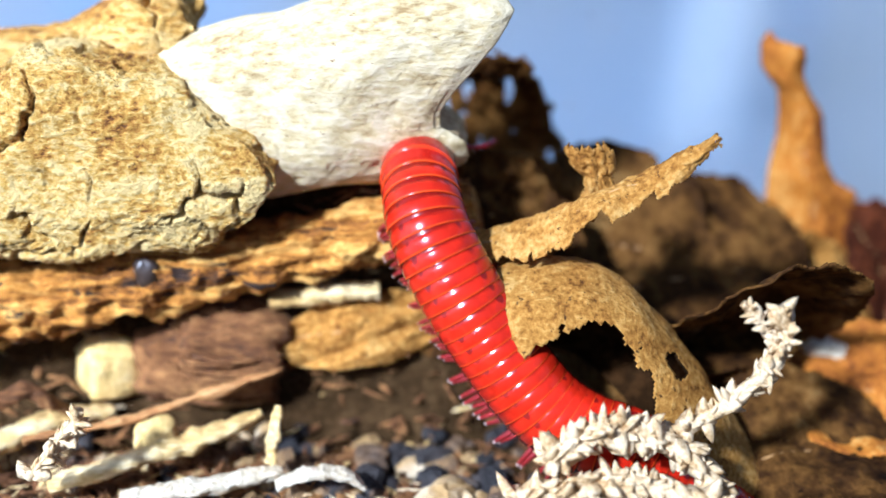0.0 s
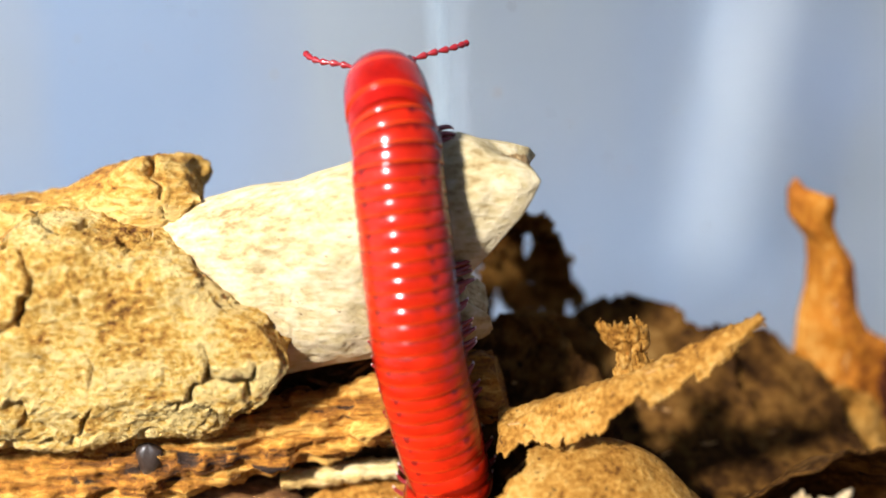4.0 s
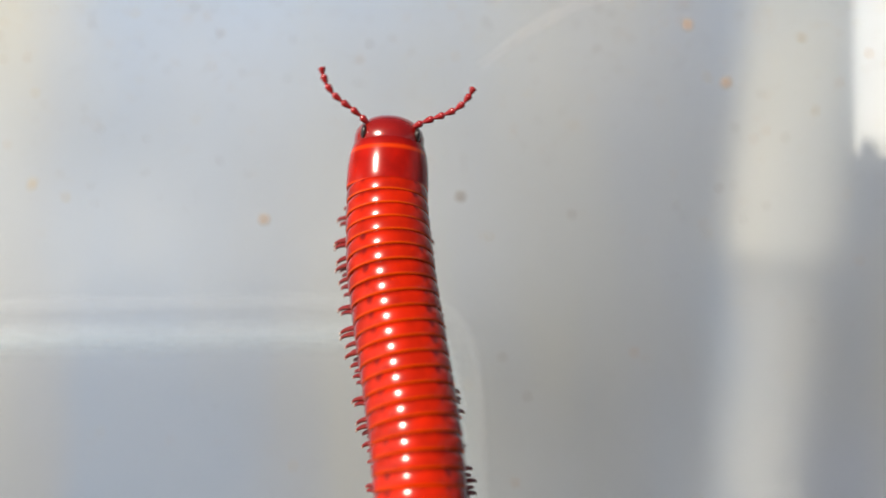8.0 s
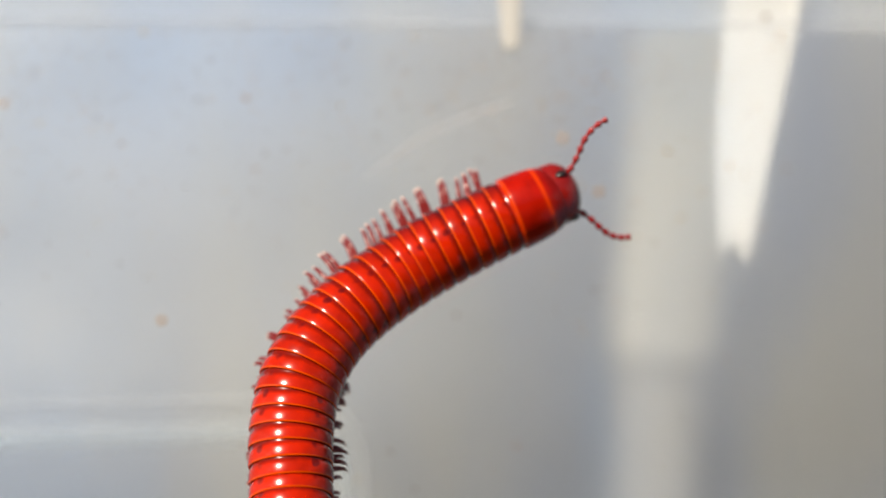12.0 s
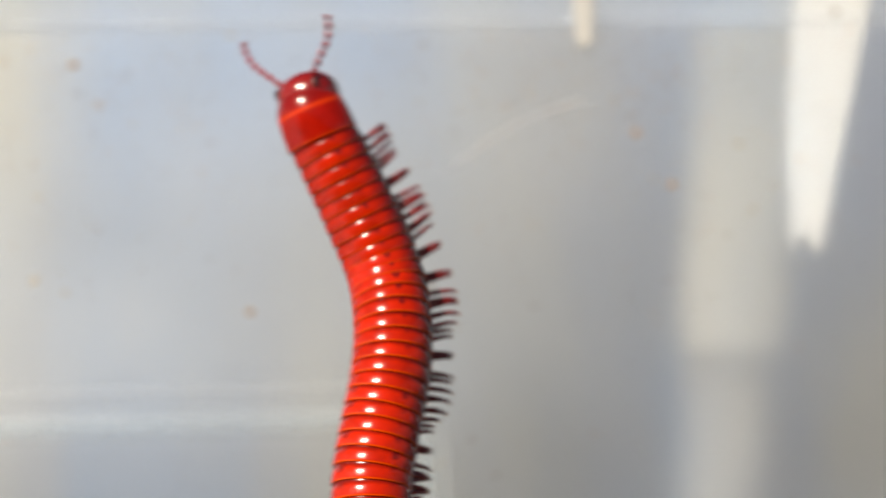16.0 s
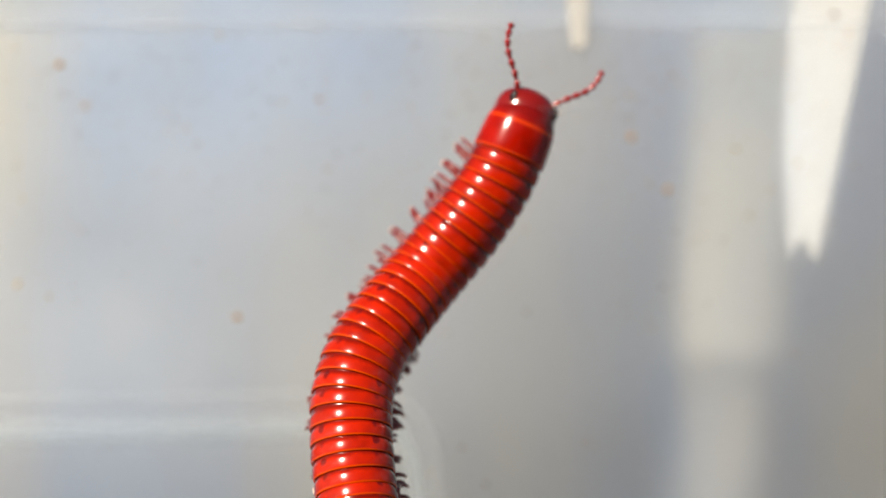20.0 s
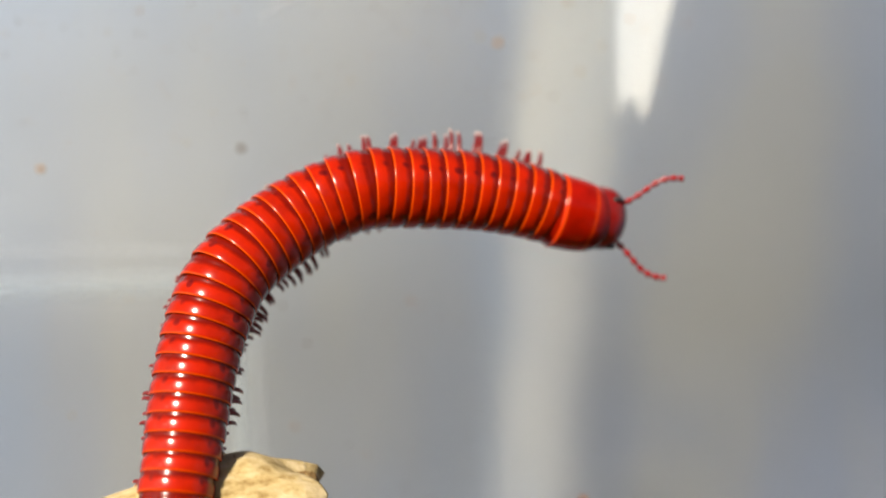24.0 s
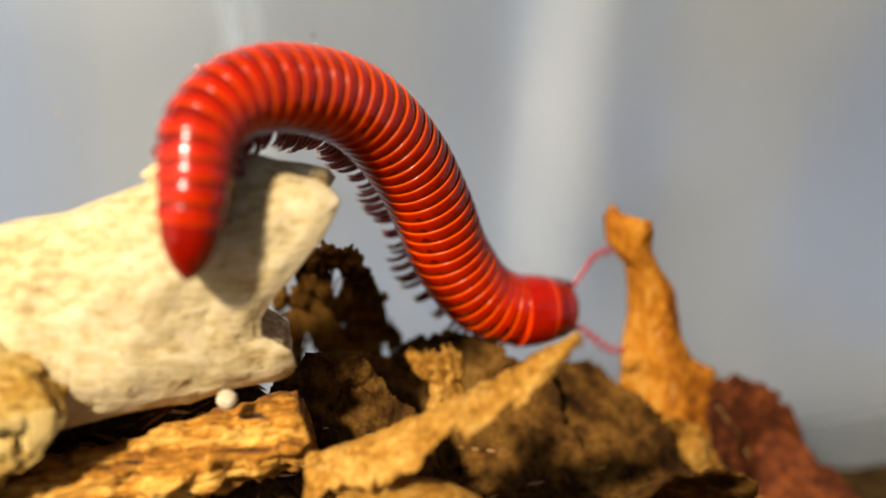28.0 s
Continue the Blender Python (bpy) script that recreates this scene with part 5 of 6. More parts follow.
def motions():
    spine(0, 4, "3.0 105.6 27.3  2.9 101.8 27.7  3.1 98.1 26.9  3.9 95.0 24.5  6.4 92.3 20.2  9.0 90.6 16.5  11.8 88.9 12.9  14.9 87.4 9.9  18.2 86.0 8.4  21.7 85.0 7.7  26.0 85.0 4.3  30.9 85.0 0.5  36.7 85.0 -2.9  50.3 84.0 -3.8  75.0 83.0 -6.5")
    spine(0.6, 4, "1.6 106.0 30.7  1.4 102.2 31.1  1.6 98.6 30.2  2.2 95.5 27.7  3.6 93.4 24.7  6.4 91.2 19.6  10.4 89.1 14.9  15.0 87.3 11.7  18.5 86.0 10.5  21.8 85.0 7.6  26.2 85.0 4.2  31.1 85.0 0.3  36.9 85.0 -3.1  50.6 84.0 -4.0  75.0 83.0 -6.5")
    spine(1, 4, "1.6 106.3 32.4  1.6 102.5 32.8  1.7 98.9 31.9  1.8 95.7 29.4  3.0 92.9 24.3  5.2 90.8 19.2  8.8 89.1 15.4  13.3 87.4 12.3  17.3 86.0 11.0  21.8 85.0 7.5  26.2 85.0 4.1  31.2 85.0 0.2  37.1 85.0 -3.2  50.8 84.0 -4.1  75.0 83.0 -6.5")
    spine(1.5, 4, "1.1 103.0 35.7  1.0 100.1 35.8  1.2 97.3 34.5  1.7 94.9 31.8  4.4 92.0 24.8  7.9 89.7 19.2  12.8 87.6 14.6  17.2 86.0 12.6  20.9 85.0 6.2  25.4 85.0 2.7  30.4 85.0 -1.3  36.0 85.0 -5.5  50.0 84.0 -6.5  75.0 83.0 -6.5")
    spine(2, 4, "0.1 101.4 39.1  0.1 99.0 39.1  0.1 96.8 37.7  0.5 94.8 34.8  2.7 92.4 27.4  4.4 90.9 22.6  7.1 89.3 17.2  11.0 87.6 12.8  16.0 86.0 10.2  21.9 85.0 7.4  26.4 85.0 3.9  31.3 85.0 0.0  36.0 85.0 -5.5  50.0 84.0 -6.5  75.0 83.0 -6.5")
    spine(2.5, 4, "-1.4 100.5 43.3  -1.6 98.4 43.1  -1.4 96.4 41.8  -0.8 94.6 39.0  1.7 92.4 31.5  3.3 90.9 26.5  5.2 89.2 20.7  8.5 87.6 16.5  13.2 86.0 13.3  20.7 85.0 8.4  25.0 85.0 5.0  30.0 85.0 -2.0  36.0 85.0 -5.5  50.0 84.0 -6.5  75.0 83.0 -6.5")
    spine(4.5, -14, "-1.5 111.4 51.8  -1.6 109.0 52.0  -1.4 106.5 51.1  -0.9 104.0 49.0  -0.8 102.4 46.6  -0.4 100.0 41.5  0.1 98.0 35.2  0.9 97.0 28.1  1.8 97.0 20.0  2.6 97.0 12.2  24.0 86.0 2.5  36.0 85.0 -5.5")
    spine(5, -14.6667, "-1.7 112.8 54.5  -1.8 110.5 54.6  -1.7 107.9 53.7  -1.3 105.4 51.6  -0.5 101.5 44.8  -0.1 99.6 40.5  0.4 98.2 35.8  0.9 97.1 31.1  1.6 97.0 25.0  2.2 97.0 19.2  8.0 91.0 12.5  19.0 86.5 6.5  29.0 85.0 -2.0")
    spine(5.5, -15.3333, "-0.1 115.9 59.7  -0.1 113.6 59.8  -0.0 111.1 58.9  -0.1 108.5 56.9  -0.1 106.5 54.1  -0.3 103.7 49.5  -0.4 101.5 44.7  -0.2 99.1 39.5  0.0 97.7 34.0  0.5 97.0 29.0  0.9 97.0 24.0  8.0 91.0 12.5  19.0 86.5 6.5  29.0 85.0 -2.0")
    spine(6, -16, "5.7 118.0 62.7  5.9 115.6 62.9  5.6 113.1 62.0  5.1 110.6 60.1  4.3 108.7 57.8  2.9 106.4 53.8  1.5 103.9 49.6  0.6 101.9 45.3  0.2 99.9 41.1  0.1 98.4 36.8  -0.0 97.4 32.7  2.0 95.0 20.0  8.0 91.0 12.5  19.0 86.5 6.5  29.0 85.0 -2.0")
    spine(6.5, -16.6667, "6.2 117.8 67.3  5.9 115.0 66.0  5.6 113.1 64.4  4.2 110.2 59.8  2.9 107.3 55.1  1.6 104.6 50.5  0.8 102.4 46.3  0.6 100.3 41.8  0.6 98.6 37.6  0.8 97.6 33.6  -1.2 97.5 28.5  2.0 95.0 20.0  8.0 91.0 12.5  19.0 86.5 6.5  29.0 85.0 -2.0")
    spine(7, -17.3333, "-0.5 118.2 73.5  -0.1 115.8 69.8  0.9 112.7 65.2  1.4 109.9 60.7  1.6 107.2 56.4  1.5 104.7 52.3  1.2 102.5 48.1  1.0 100.5 44.1  0.7 98.9 40.6  -1.0 99.0 34.0  2.0 95.0 20.0  8.0 91.0 12.5  19.0 86.5 6.5  29.0 85.0 -2.0")
    spine(7.5, -18, "-3.6 119.7 75.8  -2.6 117.2 71.5  -1.4 113.8 66.2  -0.4 110.6 61.2  0.1 107.6 56.3  0.2 104.8 51.7  0.1 102.6 47.7  -0.1 100.8 44.0  -2.0 100.9 38.6  -1.5 97.5 30.0  2.0 95.0 20.0  8.0 91.0 12.5  19.0 86.5 6.5  29.0 85.0 -2.0")
    spine(8, 5, "-2.3 114.8 79.8  -2.6 114.8 76.0  -2.7 112.8 71.5  -2.4 110.2 66.7  -1.7 107.8 61.7  -1.0 105.6 57.2  -0.4 103.5 52.9  -0.2 101.9 49.1  -0.1 100.7 45.7  -1.8 102.5 40.6  -1.5 97.5 30.0  2.0 95.0 20.0  8.0 91.0 12.5  19.0 86.5 6.5  29.0 85.0 -2.0")
    spine(8.5, 24, "-0.1 114.8 80.7  -1.2 114.8 77.1  -2.3 113.2 72.5  -2.9 110.7 67.6  -3.2 108.3 62.9  -2.9 106.2 58.3  -2.4 104.1 53.9  -2.0 102.2 49.5  -1.7 100.8 45.7  -3.5 102.4 40.5  -1.5 97.5 30.0  2.0 95.0 20.0  8.0 91.0 12.5  19.0 86.5 6.5  29.0 85.0 -2.0")
    spine(9, 36, "7.1 114.8 83.8  5.1 114.8 80.3  2.8 114.8 76.0  0.1 112.8 71.9  -1.5 110.8 67.8  -2.0 108.8 64.0  -1.7 106.8 59.7  -1.3 105.0 55.5  -0.9 103.3 52.0  -0.6 102.0 48.8  -2.0 105.4 44.5  -2.2 100.5 38.0  -1.5 97.5 30.0  2.0 95.0 20.0  8.0 91.0 12.5  19.0 86.5 6.5  29.0 85.0 -2.0")
    spine(9.5, 36.5714, "3.1 114.8 87.4  1.7 114.8 83.4  0.0 114.8 79.0  -1.9 114.0 74.2  -3.3 111.6 69.5  -3.7 109.5 65.1  -3.6 107.4 60.8  -3.2 105.5 56.6  -2.8 103.8 53.0  -2.8 108.1 48.1  -2.2 100.5 38.0  -1.5 97.5 30.0  2.0 95.0 20.0  8.0 91.0 12.5  19.0 86.5 6.5  29.0 85.0 -2.0")
    spine(10, 37.1429, "4.2 114.8 89.2  3.0 114.8 85.0  1.4 114.8 80.1  -0.6 114.4 75.2  -2.1 112.3 71.1  -3.0 110.0 66.6  -2.9 107.8 61.6  -2.3 105.5 57.0  -2.0 103.8 52.9  -2.1 107.7 47.6  -2.2 100.5 38.0  -1.5 97.5 30.0  2.0 95.0 20.0  8.0 91.0 12.5  19.0 86.5 6.5  29.0 85.0 -2.0")
    spine(10.5, 37.7143, "11.4 114.8 86.5  8.9 114.8 84.6  5.6 114.8 81.3  2.3 114.8 77.5  -0.5 113.7 73.7  -2.4 111.3 69.1  -3.2 109.0 64.1  -3.0 106.7 59.4  -2.5 104.6 54.8  -1.9 102.8 50.7  -2.0 106.2 45.6  -2.2 100.5 38.0  -1.5 97.5 30.0  2.0 95.0 20.0  8.0 91.0 12.5  19.0 86.5 6.5  29.0 85.0 -2.0")
    spine(11, 38.2857, "16.9 114.8 86.7  14.7 114.8 83.9  11.6 114.8 80.7  7.8 114.8 77.4  4.1 113.8 73.9  1.1 111.7 69.8  -1.0 109.5 65.4  -1.7 107.4 61.0  -1.8 105.2 56.3  -2.0 103.5 52.3  -2.8 107.2 46.9  -2.2 100.5 38.0  -1.5 97.5 30.0  2.0 95.0 20.0  8.0 91.0 12.5  19.0 86.5 6.5  29.0 85.0 -2.0")
    spine(11.5, 38.8571, "19.4 114.8 87.7  16.9 114.8 85.0  13.3 114.8 81.7  9.2 114.8 78.9  5.2 114.7 75.8  1.9 112.5 71.5  0.0 110.5 67.5  -0.7 108.1 62.6  -0.8 106.0 57.8  -0.9 104.1 53.8  -1.8 108.2 48.2  -2.2 100.5 38.0  -1.5 97.5 30.0  2.0 95.0 20.0  8.0 91.0 12.5  19.0 86.5 6.5  29.0 85.0 -2.0")
    spine(12, 39.4286, "26.8 114.8 83.6  23.4 114.8 82.3  19.5 114.8 80.6  15.0 114.8 78.5  10.6 114.8 76.1  6.1 113.4 73.2  2.4 111.8 69.9  -0.1 109.8 65.9  -1.0 107.7 61.5  -1.0 105.5 56.9  -1.0 103.7 52.8  -1.7 107.6 47.4  -2.2 100.5 38.0  -1.5 97.5 30.0  2.0 95.0 20.0  8.0 91.0 12.5  19.0 86.5 6.5  29.0 85.0 -2.0")
    spine(12.5, 40, "27.7 114.8 83.2  24.3 114.8 81.6  19.9 114.8 79.5  14.8 114.8 77.3  9.8 114.2 74.9  5.4 112.7 71.8  1.6 110.8 68.0  -0.5 108.6 63.6  -1.2 106.6 59.3  -1.2 104.5 54.7  -1.0 102.8 50.6  -1.6 106.0 45.3  -2.2 100.5 38.0  -1.5 97.5 30.0  2.0 95.0 20.0  8.0 91.0 12.5  19.0 86.5 6.5  29.0 85.0 -2.0")
    spine(14.5, 34, "23.9 114.8 86.5  23.3 114.8 82.8  21.6 114.8 78.8  17.8 114.7 74.8  12.7 113.5 72.4  7.5 112.3 70.0  3.0 110.9 67.2  -0.6 109.2 63.4  -2.5 107.1 59.0  -3.3 105.0 54.1  -3.4 103.0 49.4  -3.4 101.5 45.1  -0.9 103.7 42.2  -1.5 97.5 30.0  2.0 95.0 20.0  8.0 91.0 12.5  19.0 86.5 6.5  29.0 85.0 -2.0")
    spine(15, 14, "17.8 114.8 91.1  17.3 114.8 86.5  16.1 114.8 81.4  13.7 114.8 76.3  9.8 113.4 72.5  5.2 111.8 69.3  0.7 110.3 66.2  -2.0 108.7 62.7  -3.6 106.7 58.3  -3.9 104.8 53.9  -3.5 103.2 50.1  -3.2 101.8 46.7  -1.4 105.0 44.0  -2.2 100.5 38.0  -1.5 97.5 30.0  2.0 95.0 20.0  8.0 91.0 12.5  19.0 86.5 6.5  29.0 85.0 -2.0")
    spine(15.5, -20, "8.6 114.8 94.3  8.5 114.8 89.7  8.2 114.8 84.7  6.8 114.8 79.5  4.7 114.0 74.5  2.1 111.6 69.6  -0.3 109.6 65.5  -1.7 107.8 61.5  -2.4 106.0 57.6  -2.4 104.1 53.2  -2.5 102.5 49.4  -0.5 105.9 45.2  -2.2 100.5 38.0  -1.5 97.5 30.0  2.0 95.0 20.0  8.0 91.0 12.5  19.0 86.5 6.5  29.0 85.0 -2.0")
    spine(16, -38, "-8.8 114.8 94.2  -7.7 114.8 90.0  -5.3 114.8 84.9  -2.9 114.8 79.7  -0.9 114.2 74.6  -0.2 111.8 69.7  -0.5 109.5 64.9  -1.5 107.5 60.4  -2.4 105.5 56.1  -2.6 104.2 53.2  -3.0 103.2 50.7  -3.2 102.2 48.1  -2.2 100.5 38.0  -1.5 97.5 30.0  2.0 95.0 20.0  8.0 91.0 12.5  19.0 86.5 6.5  29.0 85.0 -2.0")
    spine(16.5, -40, "-39.5 116.8 82.2  -38.2 115.3 81.6  -32.1 114.8 79.2  -26.9 114.8 76.7  -22.2 113.8 73.6  -17.4 111.8 69.8  -13.9 109.8 65.6  -11.5 107.7 61.0  -10.2 105.7 56.6  -9.5 103.8 52.2  -9.0 102.0 48.0  -8.6 100.8 44.2  -7.5 102.5 40.6  -1.5 97.5 30.0  2.0 95.0 20.0  8.0 91.0 12.5  19.0 86.5 6.5  29.0 85.0 -2.0")
    spine(17, -42, "-33.5 116.8 81.5  -32.2 115.3 80.7  -26.5 114.8 78.7  -20.8 114.8 76.8  -14.9 113.8 73.6  -10.4 112.2 70.4  -6.4 110.4 66.9  -3.6 108.2 62.4  -2.1 106.0 57.5  -1.3 103.9 52.9  -0.7 102.2 48.7  -0.1 100.8 45.0  0.0 102.8 41.0  -1.5 97.5 30.0  2.0 95.0 20.0  8.0 91.0 12.5  19.0 86.5 6.5  29.0 85.0 -2.0")
    spine(17.5, -30, "-28.5 116.8 84.4  -27.3 115.3 83.4  -22.7 114.8 80.5  -18.0 114.8 77.7  -13.4 113.5 74.5  -9.3 111.7 70.8  -6.2 109.8 67.0  -3.7 107.7 62.4  -2.3 105.7 58.1  -1.4 103.8 53.9  -0.8 102.0 49.7  -0.3 100.7 46.0  -0.6 102.5 40.6  -1.5 97.5 30.0  2.0 95.0 20.0  8.0 91.0 12.5  19.0 86.5 6.5  29.0 85.0 -2.0")
    spine(18, 0, "-14.2 114.8 92.7  -14.1 114.8 88.7  -13.7 114.8 83.7  -13.4 114.8 78.6  -12.6 114.0 74.1  -10.6 111.8 69.8  -8.1 110.0 66.2  -5.6 108.3 62.6  -3.6 106.7 59.2  -2.3 105.2 55.8  -1.2 103.7 52.6  -0.3 102.5 49.7  0.7 101.5 46.8  -2.2 100.5 38.0  -1.5 97.5 30.0  2.0 95.0 20.0  8.0 91.0 12.5  19.0 86.5 6.5  29.0 85.0 -2.0")
    spine(18.5, 28, "-0.3 114.8 93.0  -2.0 114.8 88.8  -4.0 114.8 83.8  -5.9 114.8 79.3  -7.4 113.5 74.7  -7.8 111.3 70.4  -7.1 109.1 65.7  -5.6 107.0 61.1  -3.9 105.2 57.2  -2.7 103.8 54.0  -1.5 102.5 51.1  -0.3 101.5 48.1  -2.2 100.5 38.0  -1.5 97.5 30.0  2.0 95.0 20.0  8.0 91.0 12.5  19.0 86.5 6.5  29.0 85.0 -2.0")
    spine(19, 33, "16.0 114.8 85.5  12.4 114.8 83.6  8.0 114.8 81.1  3.1 114.8 77.8  -1.7 114.8 74.4  -5.0 113.2 70.7  -5.7 111.4 67.1  -4.9 109.4 62.8  -3.7 107.5 58.9  -2.7 105.8 54.9  -1.6 104.2 51.6  -0.7 103.0 48.7  -1.1 107.2 46.9  -2.2 100.5 38.0  -1.5 97.5 30.0  2.0 95.0 20.0  8.0 91.0 12.5  19.0 86.5 6.5  29.0 85.0 -2.0")
    spine(19.5, 38, "14.1 114.8 89.8  11.1 114.8 86.5  7.1 114.8 82.9  2.6 114.8 79.3  -1.4 114.8 75.9  -4.4 113.5 72.1  -6.0 111.4 67.9  -5.7 109.2 63.3  -4.6 107.1 58.7  -3.5 105.3 54.9  -2.7 103.8 51.6  -2.0 102.7 48.7  -2.1 106.6 46.2  -2.2 100.5 38.0  -1.5 97.5 30.0  2.0 95.0 20.0  8.0 91.0 12.5  19.0 86.5 6.5  29.0 85.0 -2.0")
    spine(20, 24, "15.3 114.8 92.4  13.6 114.8 88.3  11.5 114.8 83.8  8.4 114.8 79.4  4.8 114.7 75.2  1.3 112.6 71.2  -1.4 110.8 67.6  -2.8 108.8 63.6  -2.9 107.0 59.7  -2.5 105.0 55.4  -2.0 103.4 51.7  -1.7 107.3 47.1  -2.2 100.5 38.0  -1.5 97.5 30.0  2.0 95.0 20.0  8.0 91.0 12.5  19.0 86.5 6.5  29.0 85.0 -2.0")
    spine(20.5, 10, "10.6 114.8 94.6  9.6 114.8 90.4  8.4 114.8 86.0  6.3 114.8 81.0  4.1 114.8 76.6  1.5 113.0 72.3  -0.5 110.9 68.1  -1.6 108.8 63.6  -1.7 106.7 59.3  -1.3 104.9 55.4  -1.0 103.5 52.2  -1.7 107.8 47.7  -2.2 100.5 38.0  -1.5 97.5 30.0  2.0 95.0 20.0  8.0 91.0 12.5  19.0 86.5 6.5  29.0 85.0 -2.0")
    spine(21, 22, "16.1 114.8 94.4  13.7 114.8 90.3  11.7 114.8 85.5  9.0 114.8 81.1  6.3 114.8 76.7  3.7 113.2 72.3  0.8 111.1 68.2  -0.9 109.1 64.1  -1.7 107.0 59.8  -1.7 105.1 55.5  -1.7 103.5 51.8  -2.0 107.4 47.2  -2.2 100.5 38.0  -1.5 97.5 30.0  2.0 95.0 20.0  8.0 91.0 12.5  19.0 86.5 6.5  29.0 85.0 -2.0")
    spine(21.5, 40, "30.2 114.8 81.1  26.2 114.8 80.6  21.7 114.8 79.5  16.7 114.8 78.3  11.6 114.8 76.1  7.0 113.4 73.4  3.1 111.7 70.0  0.0 109.8 66.2  -1.6 107.7 61.7  -2.0 105.7 57.4  -1.7 103.8 53.2  -1.3 102.2 49.6  -0.7 105.4 44.6  -2.2 100.5 38.0  -1.5 97.5 30.0  2.0 95.0 20.0  8.0 91.0 12.5  19.0 86.5 6.5  29.0 85.0 -2.0")
    spine(23.5, 33.6, "41.3 115.9 77.9  37.0 115.9 77.2  31.7 115.9 76.2  26.6 115.6 74.8  21.4 114.7 73.0  16.3 113.7 71.0  11.3 112.4 68.4  6.5 110.6 64.9  2.8 108.7 61.0  0.5 106.7 56.9  -0.4 104.7 52.7  -0.6 102.8 48.5  -0.8 101.3 44.8  -0.5 102.0 40.0  -1.5 97.5 30.0  2.0 95.0 20.0  8.0 91.0 12.5  19.0 86.5 6.5  29.0 85.0 -2.0")
    spine(24, 32, "42.2 115.3 65.4  37.2 115.1 66.0  32.0 114.9 67.5  26.8 114.8 68.5  21.8 114.6 68.8  16.3 114.3 68.8  11.5 114.2 67.2  7.2 112.9 64.7  3.5 110.9 61.6  1.5 109.1 57.8  0.3 107.3 53.7  -0.5 105.4 49.5  -1.1 103.5 45.5  -1.5 102.1 42.5  -1.5 97.5 30.0  2.0 95.0 20.0  8.0 91.0 12.5  19.0 86.5 6.5  29.0 85.0 -2.0")
    spine(24.5, 10, "41.4 115.3 61.6  36.7 115.1 63.7  31.6 114.9 65.5  25.9 114.7 66.7  20.5 114.5 67.3  15.1 114.3 67.1  10.4 114.2 65.6  6.2 112.5 63.0  3.1 110.6 59.5  1.3 108.8 55.8  0.3 107.0 51.7  -0.4 104.9 47.8  -0.9 102.1 44.2  -1.2 100.3 41.9  -1.5 97.5 30.0  2.0 95.0 20.0  8.0 91.0 12.5  19.0 86.5 6.5  29.0 85.0 -2.0")
    spine(25, 8, "32.7 122.5 20.5  32.9 121.6 26.3  32.3 120.7 32.0  31.0 119.6 38.3  28.8 118.1 43.9  24.9 116.2 48.8  20.1 113.7 52.8  14.8 110.9 54.4  7.8 106.3 53.9  4.0 103.5 52.5  1.9 101.2 50.3  0.8 99.5 47.1  0.3 98.4 43.6  -0.2 98.0 39.9")
    spine(25.5, 5, "26.6 128.4 20.7  26.5 125.6 20.8  26.6 122.9 23.1  26.3 122.9 28.9  25.9 122.5 34.8  23.9 121.6 40.3  20.7 120.7 44.8  17.3 119.9 47.9  12.8 117.8 49.8  8.5 115.1 50.6  5.1 112.7 50.5  2.2 109.3 49.0  1.2 105.7 46.7  0.6 101.3 43.6  0.5 99.3 40.9  0.4 97.8 39.0")
    spine(26, 2, "25.9 122.5 18.2  26.0 122.0 21.4  26.2 121.2 26.6  25.7 120.2 32.2  24.7 118.9 37.6  22.3 117.2 43.1  19.0 115.0 47.4  14.8 112.6 50.6  10.4 109.6 51.9  6.5 106.8 52.6  3.2 104.2 51.7  1.2 101.8 49.7  0.2 100.0 47.0  -0.2 98.5 43.2  -0.3 98.0 39.4")
    spine(26.5, 0.75, "27.3 128.4 22.6  27.4 125.6 22.6  27.2 122.9 25.0  26.0 122.9 30.7  24.4 122.2 37.0  22.2 121.4 42.0  18.5 120.4 46.4  13.3 118.7 49.3  7.9 115.0 50.5  4.4 112.6 50.4  2.1 109.8 49.2  0.7 106.5 47.4  0.2 102.9 45.2  -0.0 100.3 42.7  -0.1 97.8 39.7")
    spine(27, -0.5, "27.9 128.4 21.9  27.9 125.6 21.9  26.3 122.9 25.8  25.1 122.9 30.7  23.8 122.2 35.7  22.0 121.3 40.6  19.1 120.5 44.6  15.6 119.6 47.3  11.4 117.0 49.1  7.3 114.2 49.8  4.4 111.9 49.2  2.3 108.6 47.9  1.2 105.2 46.1  0.6 101.2 43.6  0.3 99.2 41.1  0.3 97.8 39.6")
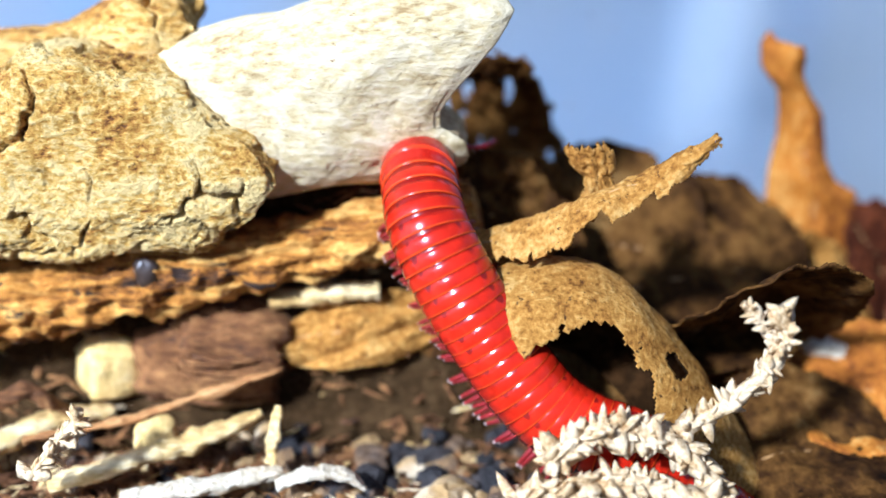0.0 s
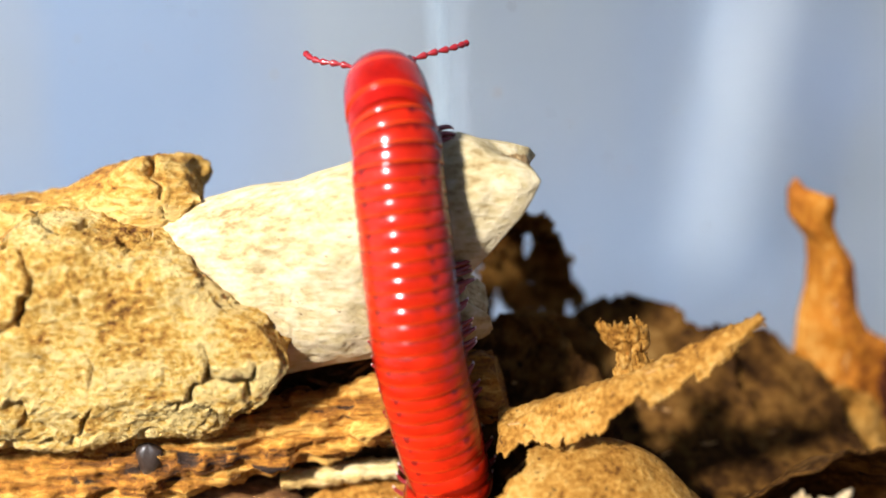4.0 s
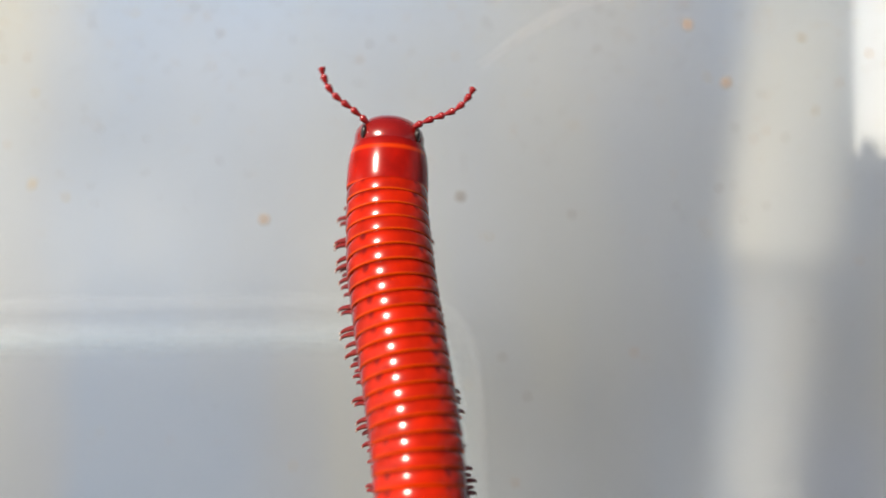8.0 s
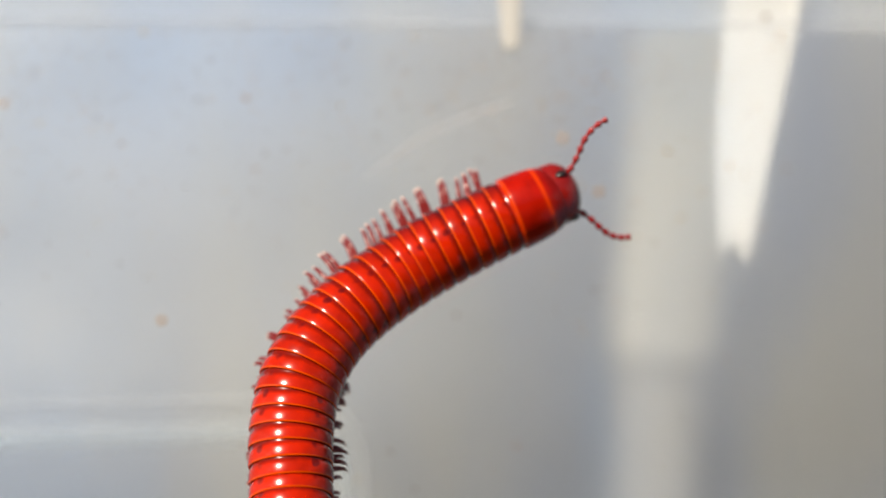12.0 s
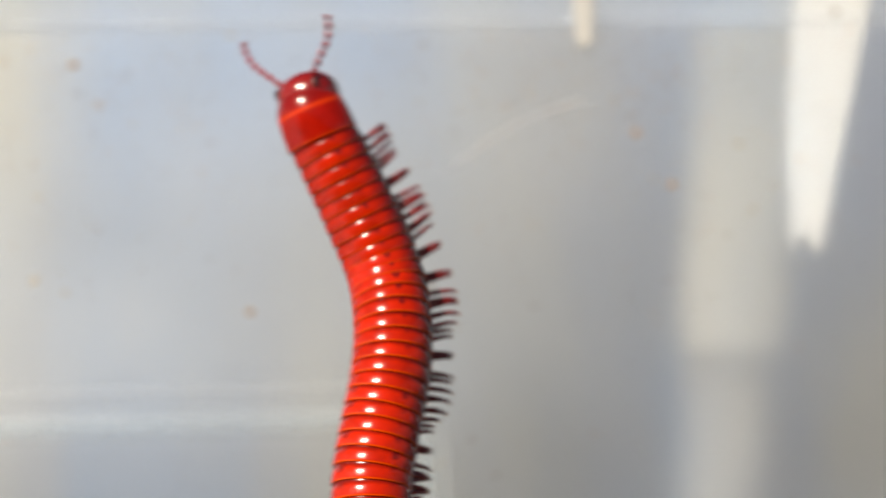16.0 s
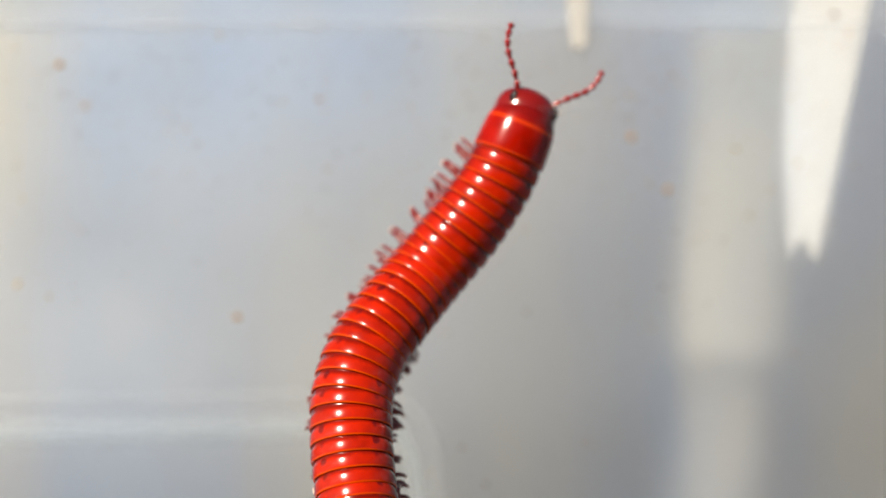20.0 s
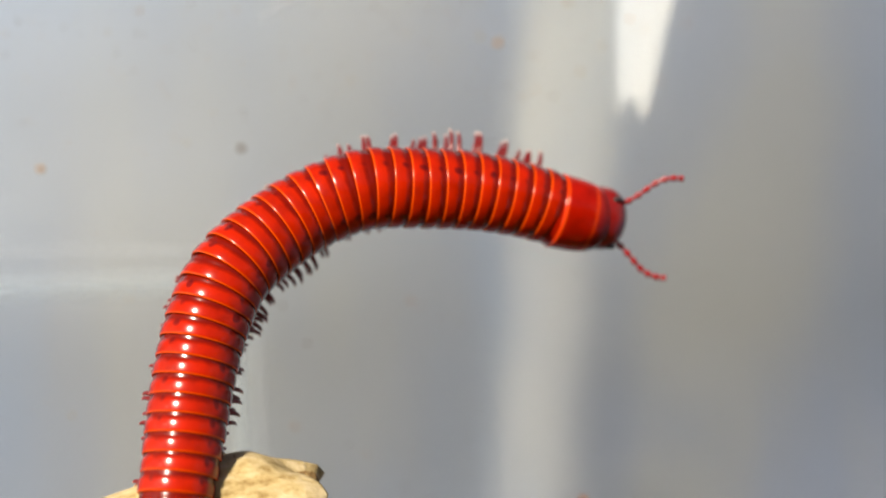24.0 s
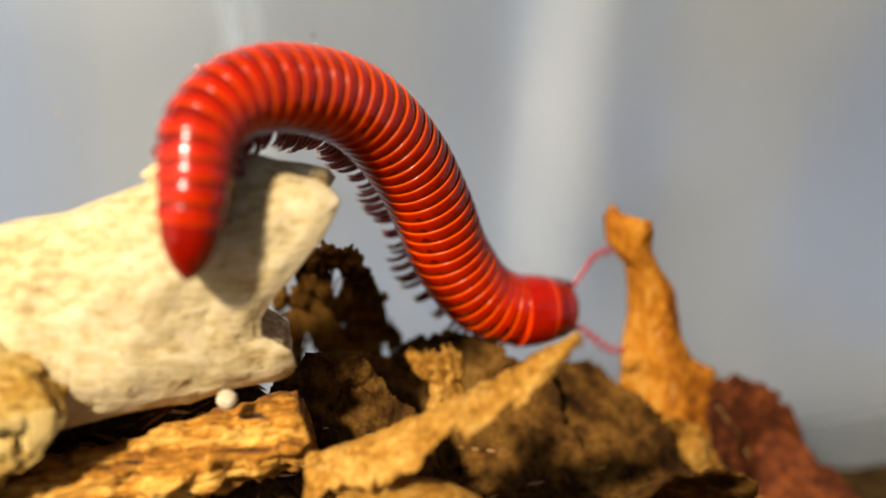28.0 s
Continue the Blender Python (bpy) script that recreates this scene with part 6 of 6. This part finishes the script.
    spine(27.5, -1.75, "31.7 128.2 14.7  31.6 126.1 17.2  30.2 124.4 19.6  27.4 123.3 21.9  25.8 122.9 29.2  23.8 122.1 35.0  21.7 121.1 40.6  18.1 120.1 44.8  14.4 118.6 47.7  10.6 116.0 49.4  6.8 113.4 50.2  4.6 111.5 49.4  2.5 108.0 47.9  1.3 104.5 46.0  0.4 101.0 43.7  0.1 99.0 41.3  0.1 97.8 39.9")
    spine(28, -3, "37.2 122.5 23.9  35.3 122.2 23.9  30.7 121.3 24.4  26.9 120.6 26.6  23.8 119.5 31.1  21.5 117.8 36.7  19.0 115.9 41.8  15.6 113.3 46.5  12.3 110.9 49.2  9.3 108.6 50.6  6.5 106.5 51.3  3.8 104.5 51.2  1.9 102.6 50.2  0.8 101.0 48.7  0.4 99.3 45.7  -0.1 98.4 43.0  -0.3 98.0 39.9")
    lines = []
    for t, roll, pts in SPINES:
        p = spline([(*q, 0) for q in pts], 300)[:, :3]
        cum = np.concatenate([[0], np.cumsum(np.linalg.norm(np.diff(p, axis=0), axis=1))])
        k = cum[-1] / BODY if t >= 25 else float(np.interp(t, [0, 2.5, 4.5, 7, 8, 12, 15, 21, 21.5, 23.5], [0.80, 0.80, 0.79, 0.82, 0.87, 0.98, 0.94, 0.94, 1.0, 1.07]))
        lines.append((t, roll, (p, cum), k))
    pieces = rings + [(head, HEAD_AT), (collum, COLLUM_AT), (tail, FIRST + PITCH * COUNT + 0.2)]
    for ob, s in pieces:
        walk(ob, [(t, body_pose(line, s * k, roll, -9 if 15.8 < t < 18.8 else 1 if 23 < t < 25 else -4 if 3 < t < 25 else 26 if t < 3 else roll)) for t, roll, line, k in lines])
    for ob, s in antennae:
        walk(ob, [(t, at(s * 1.9, 0.9, 1.7, 10 * math.sin(2.3 * t + s), 14 * math.sin(1.7 * t + 2 * s), 8 * math.sin(3.1 * t + s))) for t in [0.5 * i for i in range(57)]])
    for lo, s, z, n in legs:
        walk(lo, [(t, at(0, 0, z, 6 * math.sin(2.1 * t - 0.55 * n), 9 * math.cos(2.1 * t - 0.55 * n), 4 * s * math.sin(2.1 * t - 0.55 * n))) for t in range(29)])


motions()
